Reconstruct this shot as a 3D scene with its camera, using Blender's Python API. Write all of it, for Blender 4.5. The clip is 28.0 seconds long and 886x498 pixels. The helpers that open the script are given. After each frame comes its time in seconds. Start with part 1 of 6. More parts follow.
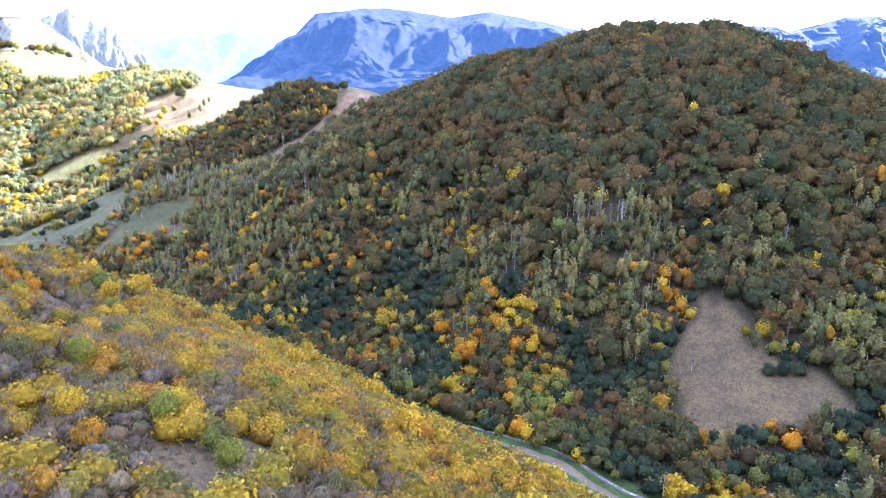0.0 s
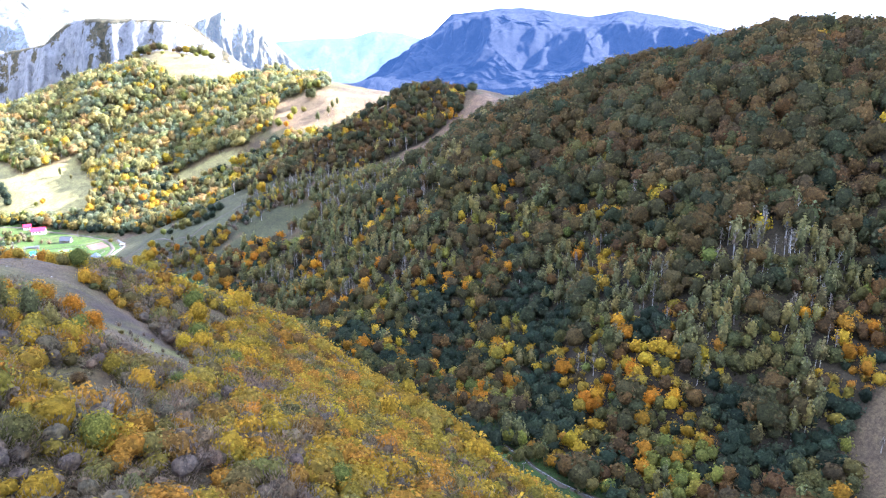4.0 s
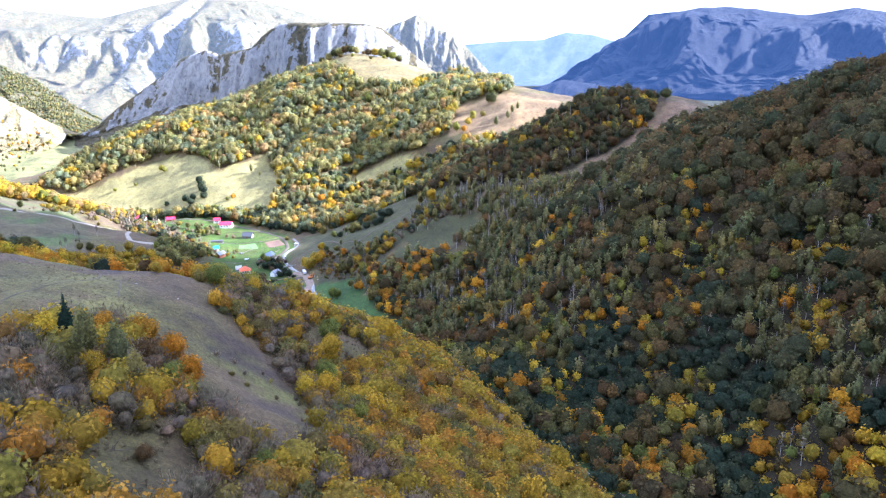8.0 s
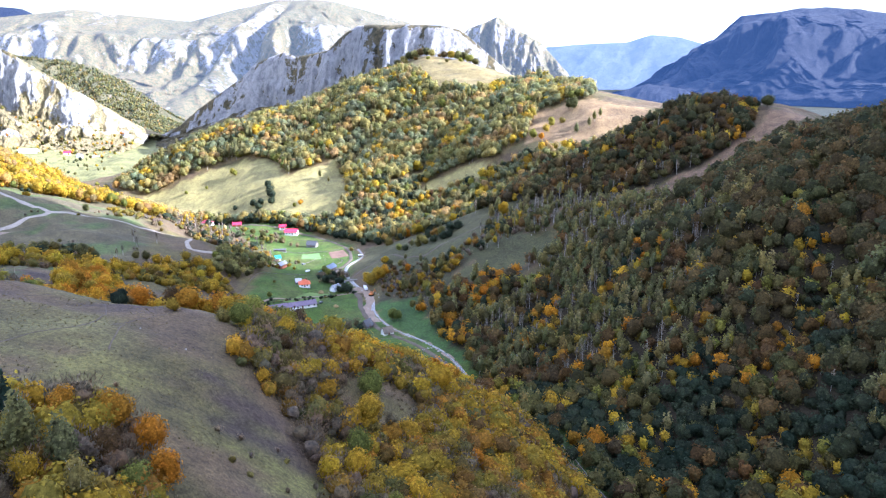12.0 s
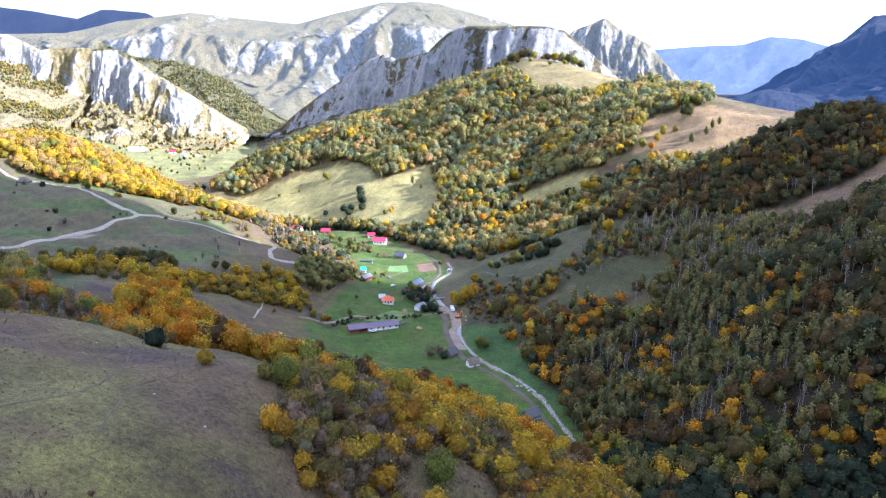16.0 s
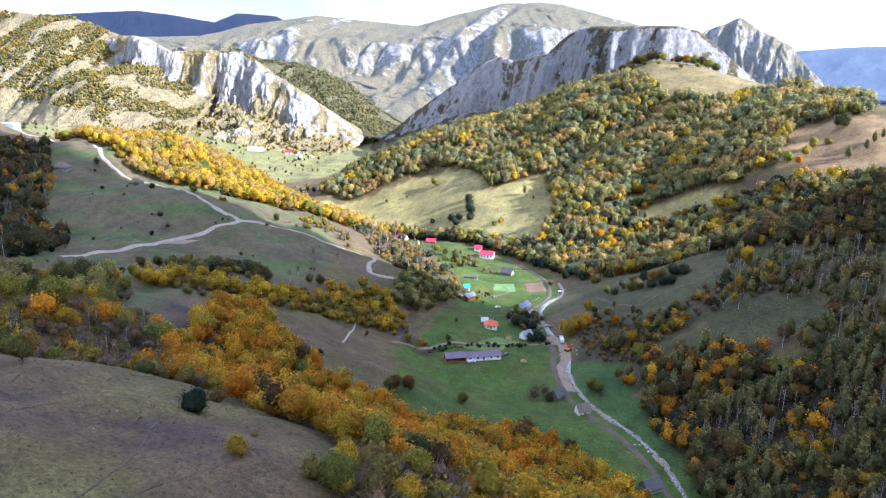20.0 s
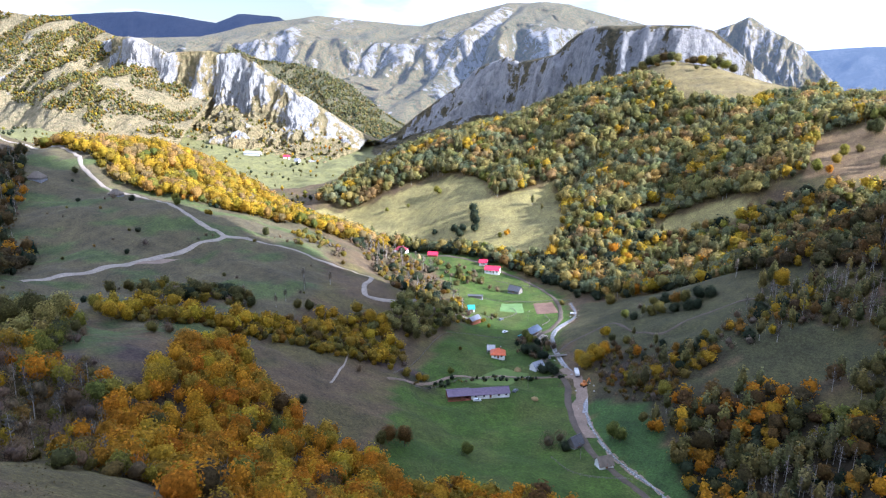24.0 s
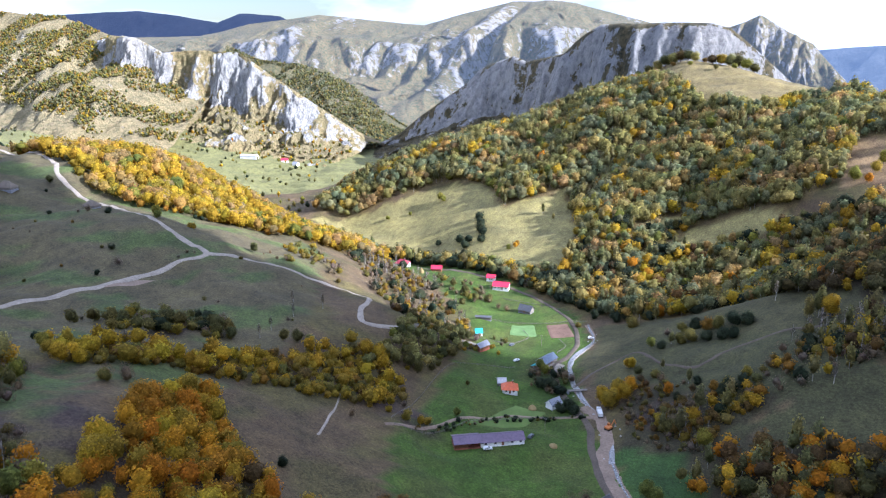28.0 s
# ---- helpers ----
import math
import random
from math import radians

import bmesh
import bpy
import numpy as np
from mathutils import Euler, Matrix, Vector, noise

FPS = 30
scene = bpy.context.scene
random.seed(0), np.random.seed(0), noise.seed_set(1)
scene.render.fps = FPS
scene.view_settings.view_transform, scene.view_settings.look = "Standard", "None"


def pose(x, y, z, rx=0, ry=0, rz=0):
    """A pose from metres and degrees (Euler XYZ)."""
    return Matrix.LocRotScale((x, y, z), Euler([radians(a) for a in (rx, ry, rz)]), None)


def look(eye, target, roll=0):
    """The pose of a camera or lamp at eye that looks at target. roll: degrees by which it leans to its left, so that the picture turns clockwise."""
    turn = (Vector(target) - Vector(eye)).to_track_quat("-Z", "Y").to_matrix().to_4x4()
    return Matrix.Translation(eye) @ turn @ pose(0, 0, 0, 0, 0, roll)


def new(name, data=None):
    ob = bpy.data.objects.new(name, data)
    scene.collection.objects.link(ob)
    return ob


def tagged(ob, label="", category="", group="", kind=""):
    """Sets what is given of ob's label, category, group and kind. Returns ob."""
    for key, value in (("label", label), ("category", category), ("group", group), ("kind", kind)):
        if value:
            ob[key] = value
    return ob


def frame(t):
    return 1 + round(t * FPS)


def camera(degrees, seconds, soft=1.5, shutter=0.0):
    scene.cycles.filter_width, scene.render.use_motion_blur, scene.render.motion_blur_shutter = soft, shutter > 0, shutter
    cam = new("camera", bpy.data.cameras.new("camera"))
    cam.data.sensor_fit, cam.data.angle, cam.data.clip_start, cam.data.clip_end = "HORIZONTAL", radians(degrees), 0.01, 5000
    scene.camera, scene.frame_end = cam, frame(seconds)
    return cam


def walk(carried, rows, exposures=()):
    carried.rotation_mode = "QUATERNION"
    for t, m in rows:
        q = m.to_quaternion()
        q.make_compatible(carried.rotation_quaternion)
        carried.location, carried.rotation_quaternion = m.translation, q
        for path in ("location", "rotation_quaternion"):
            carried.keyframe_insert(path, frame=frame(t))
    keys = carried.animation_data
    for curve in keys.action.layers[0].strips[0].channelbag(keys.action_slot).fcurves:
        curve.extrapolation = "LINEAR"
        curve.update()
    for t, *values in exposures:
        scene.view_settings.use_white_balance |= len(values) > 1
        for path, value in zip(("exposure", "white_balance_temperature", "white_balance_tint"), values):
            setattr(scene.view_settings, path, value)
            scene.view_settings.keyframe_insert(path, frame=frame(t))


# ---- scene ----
cam = camera(63.647, 28.0, 1.2)
PATH = [
    (0.0, pose(0.18, -0.47, 170.20, 74.219, -0.246, -25.935)),
    (0.5, pose(2.53, 4.43, 170.12, 74.209, -0.213, -24.992)),
    (1.0, pose(4.87, 9.31, 170.04, 74.204, -0.179, -24.084)),
    (1.5, pose(7.25, 14.25, 170.02, 74.202, -0.146, -22.710)),
    (2.0, pose(9.73, 19.21, 169.94, 74.203, -0.113, -21.434)),
    (2.5, pose(12.32, 24.31, 169.93, 74.209, -0.082, -20.509)),
    (4.5, pose(21.70, 45.42, 169.79, 74.258, 0.022, -13.478)),
    (5.0, pose(23.73, 50.81, 169.82, 74.276, 0.042, -11.394)),
    (5.5, pose(25.62, 56.29, 169.86, 74.296, 0.058, -9.079)),
    (6.0, pose(27.37, 61.58, 169.86, 74.317, 0.072, -6.720)),
    (6.5, pose(29.10, 66.81, 169.91, 74.341, 0.083, -4.358)),
    (7.0, pose(30.57, 72.08, 170.03, 74.365, 0.090, -3.077)),
    (7.5, pose(31.86, 77.48, 170.06, 74.390, 0.095, -1.907)),
    (8.0, pose(32.94, 83.12, 170.07, 74.416, 0.097, -0.877)),
    (8.5, pose(33.85, 88.60, 170.15, 74.443, 0.096, 0.056)),
    (9.0, pose(34.64, 93.97, 170.27, 74.470, 0.093, 0.943)),
    (9.5, pose(35.27, 99.49, 170.29, 74.497, 0.087, 1.678)),
    (10.0, pose(35.77, 105.23, 170.24, 74.525, 0.079, 2.310)),
    (10.5, pose(36.11, 111.01, 170.09, 74.553, 0.069, 2.662)),
    (11.0, pose(36.21, 116.78, 169.93, 74.580, 0.058, 3.401)),
    (11.5, pose(36.09, 122.53, 169.76, 74.607, 0.045, 4.363)),
    (12.0, pose(35.83, 128.22, 169.71, 74.634, 0.030, 5.336)),
    (12.5, pose(35.53, 133.81, 169.61, 74.660, 0.015, 6.308)),
    (14.5, pose(33.48, 157.05, 169.25, 74.757, -0.049, 9.939)),
    (15.0, pose(32.74, 162.99, 169.08, 74.779, -0.064, 11.010)),
    (15.5, pose(31.86, 169.03, 168.98, 74.800, -0.079, 12.152)),
    (16.0, pose(30.90, 174.96, 168.90, 74.820, -0.093, 13.262)),
    (16.5, pose(29.98, 180.63, 168.77, 74.838, -0.105, 14.378)),
    (17.0, pose(28.95, 186.30, 168.78, 74.856, -0.116, 15.464)),
    (17.5, pose(27.72, 192.09, 168.79, 74.872, -0.125, 16.572)),
    (18.0, pose(26.33, 197.99, 168.76, 74.887, -0.133, 17.723)),
    (18.5, pose(24.84, 203.89, 168.63, 74.900, -0.138, 18.809)),
    (19.0, pose(23.37, 209.62, 168.67, 74.912, -0.141, 20.062)),
    (19.5, pose(21.82, 215.18, 168.97, 74.923, -0.142, 21.531)),
    (20.0, pose(20.19, 220.57, 169.21, 74.933, -0.141, 22.515)),
    (20.5, pose(18.51, 225.93, 169.35, 74.941, -0.138, 22.682)),
    (21.0, pose(16.70, 231.27, 169.52, 74.948, -0.132, 22.659)),
    (21.5, pose(14.77, 236.72, 169.78, 74.954, -0.125, 22.678)),
    (23.5, pose(5.89, 258.09, 170.14, 74.966, -0.076, 22.748)),
    (24.0, pose(3.44, 263.73, 170.16, 74.966, -0.061, 22.814)),
    (24.5, pose(0.89, 269.39, 170.16, 74.965, -0.046, 22.824)),
    (25.0, pose(-1.66, 274.99, 170.13, 74.964, -0.031, 22.860)),
    (25.5, pose(-4.18, 280.57, 170.11, 74.962, -0.016, 22.891)),
    (26.0, pose(-6.68, 286.01, 170.04, 74.960, -0.003, 22.912)),
    (26.5, pose(-9.15, 291.54, 169.96, 74.957, 0.008, 22.937)),
    (27.0, pose(-11.59, 297.17, 169.91, 74.954, 0.017, 22.994)),
    (27.5, pose(-14.01, 302.86, 169.78, 74.950, 0.021, 23.046)),
    (28.0, pose(-16.36, 308.57, 169.58, 74.946, 0.021, 23.083)),
]
walk(cam, PATH, [(0, 3.4, 5360, 20), (2.5, 3.35, 5360, 20), (5, 2.9, 5360, 20), (8, 2.56, 5360, 20), (11, 2.4, 5420, 20), (15, 2.15, 5470, 19), (18, 1.98, 5530, 18), (21, 1.8, 5560, 18), (28, 1.58, 5530, 17)])

# ---- sky, sun and exposure ----
SUN_TO = Vector((0.88, 0.06, 0.46)).normalized()
SUN_EL, SUN_AZ = math.asin(SUN_TO.z), math.atan2(SUN_TO.x, SUN_TO.y)


def link(nt, a, ao, b, bi):
    nt.links.new(a.outputs[ao], b.inputs[bi])


world = bpy.data.worlds.new("sky")
scene.world = world
world.use_nodes = True
wn = world.node_tree
wn.nodes.clear()
w_out, w_bg = wn.nodes.new("ShaderNodeOutputWorld"), wn.nodes.new("ShaderNodeBackground")
w_sky = wn.nodes.new("ShaderNodeTexSky")
w_sky.sky_type, w_sky.sun_disc = "NISHITA", False
w_sky.sun_elevation, w_sky.sun_rotation = SUN_EL, SUN_AZ
w_sky.dust_density = 1.0
w_co, w_no = wn.nodes.new("ShaderNodeTexCoord"), wn.nodes.new("ShaderNodeTexNoise")
w_no.inputs["Scale"].default_value, w_no.inputs["Detail"].default_value = 3.2, 6
w_map = wn.nodes.new("ShaderNodeMapping")
w_map.inputs["Scale"].default_value, w_map.inputs["Location"].default_value = (1, 1, 3.0), (-3.2, -4.81, -0.37)
w_ramp = wn.nodes.new("ShaderNodeValToRGB")
w_ramp.color_ramp.elements[0].position, w_ramp.color_ramp.elements[1].position = 0.36, 0.47
w_mix = wn.nodes.new("ShaderNodeMixRGB")
w_mix.inputs["Color2"].default_value = (8.0, 9.1, 11.4, 1)
link(wn, w_co, "Generated", w_map, "Vector")
link(wn, w_map, "Vector", w_no, "Vector")
link(wn, w_no, "Fac", w_ramp, "Fac")
link(wn, w_ramp, "Color", w_mix, "Fac")
link(wn, w_sky, "Color", w_mix, "Color1")
link(wn, w_mix, "Color", w_bg, "Color")
w_bg.inputs["Strength"].default_value = 0.059
link(wn, w_bg, "Background", w_out, "Surface")

sun = new("sun", bpy.data.lights.new("sun", "SUN"))
sun.data.energy, sun.data.angle, sun.data.color = 5.0, radians(0.6), (1.0, 0.965, 0.91)
sun.matrix_world = look(SUN_TO * 3000, (0, 0, 0))

# ---- the lie of the land: crest, foot and valley lines (x, y, height) ----
LAND = {
    "stream": [(260, -60, 24), (205, 60, 19), (157, 173, 14), (120, 260, 11), (75, 370, 7), (38, 440, 4), (2, 514, 0), (-45, 570, -4), (-64, 621, -6),
               (-88, 665, -7), (-103, 710, -9), (-98, 755, -11), (-115, 790, -13), (-180, 862, -16), (-300, 935, -18), (-430, 990, -19)],
    "gorge": [(-540, 1080, -17), (-650, 1250, -14), (-760, 1600, -10), (-800, 1900, -5)],
    "village green": [(-150, 600, -1), (-160, 655, -3), (-190, 720, -6), (-240, 800, -10), (-295, 862, -12), (-91, 514, 5), (-135, 545, 6), (-200, 850, -14)],
    "near slope": [(-6, 121, 106), (17, 123, 97), (-19, 185, 104), (0, 288, 67), (96, 240, 28), (63, 330, 24), (-52, 352, 77), (60, 120, 72), (110, 120, 44), (45, 200, 70), (64, 298, 38), (78, 268, 36), (98, 205, 37), (112, 165, 37), (40, 345, 41), (15, 375, 47), (-12, 345, 70), (-40, 350, 78), (15, 345, 55), (-25, 375, 63), (-5, 395, 46), (-40, 405, 45), (30, 385, 35)],
    "near brow": [(-39, 287, 92), (-60, 269, 105), (-65, 290, 104), (-104, 330, 97), (-60, 322, 94), (-115, 362, 80), (-135, 318, 103), (-170, 316, 105), (-215, 308, 107), (-150, 356, 82), (-190, 360, 84), (-240, 370, 86), (-130, 280, 112)],
    "grove": [(-162, 417, 60), (-173, 461, 49), (-172, 551, 20), (-163, 535, 21), (-210, 448, 62), (-110, 420, 42), (-60, 440, 26)],
    "west fields": [(-335, 664, 45), (-342, 625, 41), (-392, 672, 60), (-509, 658, 70), (-550, 734, 82), (-220, 661, 21), (-196, 657, 13), (-240, 560, 34), (-420, 560, 50), (-300, 500, 52), (-280, 740, 14)],
    "golden ridge": [(-728, 770, 92), (-653, 775, 82), (-598, 793, 82), (-542, 816, 80), (-491, 842, 58), (-467, 857, 39), (-443, 873, 20), (-412, 892, 3), (-500, 710, 66), (-420, 715, 52), (-345, 780, 22), (-560, 920, 30), (-508, 990, -12)],
    "behind golden ridge": [(-700, 1050, -8), (-801, 1305, 2), (-950, 1250, 25), (-1150, 1150, 75), (-1205, 1300, 105), (-1000, 950, 60), (-1400, 1200, 150)],
    "central crest": [(-470, 1010, 2), (-400, 1060, 34), (-330, 1115, 66), (-230, 1195, 104), (-160, 1250, 138), (-116, 1285, 160), (-40, 1290, 155), (50, 1170, 134), (115, 1060, 124), (168, 965, 110)],
    "central flank": [(-330, 1023, 14), (-181, 1040, 52), (-88, 959, 33), (-138, 1108, 100), (-19, 1019, 84), (-284, 965, 4), (-150, 905, 8), (72, 900, 66), (0, 890, 24)],
    "central back": [(-150, 1450, 80), (-400, 1300, 30), (100, 1350, 70), (300, 1150, 60), (400, 1400, 20)],
    "spur gully": [(-84, 800, -10), (-20, 812, 5), (50, 840, 30), (110, 868, 58), (180, 900, 92)],
    "spur crest": [(300, 815, 116), (275, 815, 121), (230, 825, 126), (180, 815, 110), (125, 795, 88), (75, 775, 64), (20, 758, 38), (-40, 750, 10)],
    "spur fields": [(-20, 655, 14), (40, 664, 40), (103, 705, 53), (25, 698, 33), (45, 612, 27), (-32, 620, 2), (178, 750, 78), (235, 775, 98)],
    "east crest": [(600, 300, 110), (555, 364, 128), (535, 390, 142), (461, 436, 172), (391, 494, 172), (321, 546, 153), (284, 585, 136), (263, 650, 113), (262, 720, 105)],
    "east flank": [(188, 278, 34), (212, 318, 64), (158, 582, 78), (107, 471, 36), (72, 561, 30), (151, 500, 70), (228, 405, 86), (206, 449, 80), (110, 330, 8),
                   (65, 483, 6), (188, 213, 19), (230, 247, 43), (248, 184, 34), (251, 217, 40), (274, 299, 92), (348, 349, 140), (330, 260, 90), (330, 160, 60)],
    "beyond east": [(480, 600, 110), (700, 420, 90), (520, 760, 80), (650, 950, 60), (420, 950, 70), (480, 250, 118), (420, 120, 90), (360, 20, 60)],
    "west high": [(-120, 120, 150), (-100, 0, 150), (-220, 200, 150), (-330, 330, 105), (-430, 440, 80), (-620, 560, 92), (-800, 700, 105), (-20, 40, 110), (60, 0, 75), (-60, -80, 140)],
}
LP = np.array([p for line in LAND.values() for p in line], float)


def plate(d2):
    return d2 * np.log(d2 + 1e-9)


def solve_land():
    p = LP[:, :2] / 100
    k = plate(((p[:, None] - p[None]) ** 2).sum(-1)) + np.eye(len(p)) * 0.02
    q = np.c_[np.ones(len(p)), p]
    a = np.block([[k, q], [q.T, np.zeros((3, 3))]])
    return np.linalg.solve(a, np.r_[LP[:, 2], 0, 0, 0])


LW = solve_land()


def lumps(x, y, seed=0, octaves=4, base=120.0, gain=0.5):
    """Soft natural unevenness from turned sine waves, about -1 to 1."""
    rng = np.random.RandomState(seed)
    total, amp = 0 * x, 1.0
    for o in range(octaves):
        for _ in range(5):
            a, ph = rng.uniform(0, 2 * np.pi), rng.uniform(0, 2 * np.pi)
            k = 2 * np.pi / base * rng.uniform(0.6, 1.6)
            total = total + amp * np.sin(k * (x * np.cos(a) + y * np.sin(a)) + ph) / 2.6
        base, amp = base / 2.1, amp * gain
    return total


def cells(ix, iy, seed):
    h = np.sin(ix * 127.1 + iy * 311.7 + seed * 74.7) * 43758.5453
    return h - np.floor(h)


def grain(x, y, seed=0, octaves=5, base=100.0, gain=0.5, ridged=False):
    """Fractal noise on a random lattice, about -1 to 1; ridged: sharp crests and soft hollows."""
    total, amp, norm = 0 * x, 1.0, 0.0
    for o in range(octaves):
        u, v = x / base + 17.3 * o, y / base - 9.1 * o
        iu, iv = np.floor(u), np.floor(v)
        fu, fv = u - iu, v - iv
        fu, fv = fu * fu * (3 - 2 * fu), fv * fv * (3 - 2 * fv)
        n = (cells(iu, iv, seed + o) * (1 - fu) + cells(iu + 1, iv, seed + o) * fu) * (1 - fv) + (cells(iu, iv + 1, seed + o) * (1 - fu) + cells(iu + 1, iv + 1, seed + o) * fu) * fv
        n = n * 2 - 1
        total = total + amp * ((1 - 2 * np.abs(n)) if ridged else n)
        norm, amp, base = norm + amp, amp * gain, base / 2.03
    return total / norm * 1.4


def smooth(e0, e1, v):
    s = np.clip((v - e0) / (e1 - e0), 0, 1)
    return s * s * (3 - 2 * s)


STREAM = [(260, -60), (205, 60), (157, 173), (120, 260), (75, 370), (38, 440), (2, 514), (-38, 560), (-58, 600), (-66, 630), (-88, 665), (-102, 705), (-97, 750), (-108, 785), (-180, 872), (-300, 945), (-430, 995), (-540, 1080)]


# gullies running down the wooded hills: depth, half width, line
CREASES = [
    (9, 15, [(375, 405), (358, 386), (314, 337), (288, 303), (262, 268)]),
    (8, 15, [(290, 520), (240, 490), (195, 465), (150, 433)]),
    (6, 13, [(320, 500), (270, 440), (230, 400), (180, 365)]),
    (12, 20, [(-174, 990), (-159, 1032), (-130, 1059), (-95, 1079), (-66, 1105)]),
    (9, 18, [(-267, 1048), (-265, 1080), (-236, 1115), (-222, 1163)]),
    (7, 16, [(-60, 985), (-30, 1030), (0, 1070), (40, 1100)]),
]


# the level yard that the long barn stands on: height and axis
YARD, YARD_LINE = -4.5, [(-129, 582), (-100, 600)]


def line_dist(x, y, pts):
    d = np.full(np.shape(x), 1e9)
    for (ax, ay), (bx, by) in zip(pts[:-1], pts[1:]):
        ux, uy = bx - ax, by - ay
        s = np.clip(((x - ax) * ux + (y - ay) * uy) / (ux * ux + uy * uy), 0, 1)
        d = np.minimum(d, np.hypot(x - ax - s * ux, y - ay - s * uy))
    return d


def land(x, y):
    x, y = np.asarray(x, float), np.asarray(y, float)
    px, py = x.ravel() / 100, y.ravel() / 100
    z = LW[-3] + LW[-2] * px + LW[-1] * py
    for (qx, qy, _), w in zip(LP / 100, LW):
        z = z + w * plate((px - qx) ** 2 + (py - qy) ** 2)
    z = z.reshape(x.shape)
    r = np.hypot(np.maximum(np.abs(x + 150) - 700, 0), np.maximum(np.maximum(y - 1250, -y), 0))
    far = smooth(100, 650, r)
    z = np.clip(z, -20, 220) * (1 - far) + far * (-14)
    d = line_dist(x, y, STREAM)
    rough = smooth(10, 60, d) * (1 - far)
    z = z + rough * (2.2 * lumps(x, y, 3, 3, 110) + 0.35 * lumps(x, y, 4, 3, 14))
    for deep, wide, pts in CREASES:
        z = z - deep * np.exp(-(line_dist(x, y, pts) / wide) ** 2)
    level = 1 - smooth(7, 24, line_dist(x, y, YARD_LINE))
    z = z * (1 - level) + level * YARD
    return z - 1.2 * (1 - smooth(2.5, 7, d))


# ---- materials ----
def material(name, rough=0.9, spec=0.2):
    m = bpy.data.materials.new(name)
    m.use_nodes = True
    b = m.node_tree.nodes["Principled BSDF"]
    b.inputs["Roughness"].default_value, b.inputs["Specular IOR Level"].default_value = rough, spec
    return m, m.node_tree, b


def noise_node(nt, scale, detail=4.0, rough=0.6):
    n, c = nt.nodes.new("ShaderNodeTexNoise"), nt.nodes.new("ShaderNodeNewGeometry")
    n.inputs["Scale"].default_value, n.inputs["Detail"].default_value, n.inputs["Roughness"].default_value = scale, detail, rough
    link(nt, c, "Position", n, "Vector")
    return n


def ramp_node(nt, src, out, stops):
    r = nt.nodes.new("ShaderNodeValToRGB")
    e = r.color_ramp.elements
    while len(e) < len(stops):
        e.new(0.5)
    for k, (p, c) in enumerate(stops):
        e[k].position, e[k].color = p, (*c, 1)
    link(nt, src, out, r, "Fac")
    return r


def blend(nt, kind, fac, a, ao, b, bo):
    m = nt.nodes.new("ShaderNodeMixRGB")
    m.blend_type = kind
    if isinstance(fac, (int, float)):
        m.inputs["Fac"].default_value = fac
    else:
        link(nt, fac[0], fac[1], m, "Fac")
    link(nt, a, ao, m, "Color1")
    link(nt, b, bo, m, "Color2")
    return m


def bump(nt, bsdf, src, out, strength=0.5, dist=0.5):
    n = nt.nodes.new("ShaderNodeBump")
    n.inputs["Strength"].default_value, n.inputs["Distance"].default_value = strength, dist
    link(nt, src, out, n, "Height")
    link(nt, n, "Normal", bsdf, "Normal")


def grass_material():
    m, nt, b = material("turf")
    at = nt.nodes.new("ShaderNodeAttribute")
    at.attribute_name = "soil"
    n1, n2, n3 = noise_node(nt, 0.05, 5), noise_node(nt, 0.9, 6, 0.7), noise_node(nt, 0.16, 7, 0.72)
    r1 = ramp_node(nt, n1, "Fac", [(0.3, (0.72, 0.72, 0.76)), (0.7, (1.25, 1.22, 1.1))])
    r2 = ramp_node(nt, n2, "Fac", [(0.32, (0.5, 0.49, 0.48)), (0.7, (1.45, 1.42, 1.28))])
    r3 = ramp_node(nt, n3, "Fac", [(0.38, (0.7, 0.67, 0.68)), (0.5, (0.97, 0.97, 0.95)), (0.66, (1.18, 1.2, 1.08))])
    c = blend(nt, "MULTIPLY", 1.0, at, "Color", r1, "Color")
    c = blend(nt, "MULTIPLY", 1.0, c, "Color", r2, "Color")
    c = blend(nt, "MULTIPLY", 0.8, c, "Color", r3, "Color")
    n4 = noise_node(nt, 3.2, 4, 0.65)
    r4 = ramp_node(nt, n4, "Fac", [(0.35, (0.7, 0.69, 0.68)), (0.65, (1.3, 1.28, 1.2))])
    c = blend(nt, "MULTIPLY", 0.9, c, "Color", r4, "Color")
    link(nt, c, "Color", b, "Base Color")
    bump(nt, b, n2, "Fac", 0.8, 0.7)
    return m


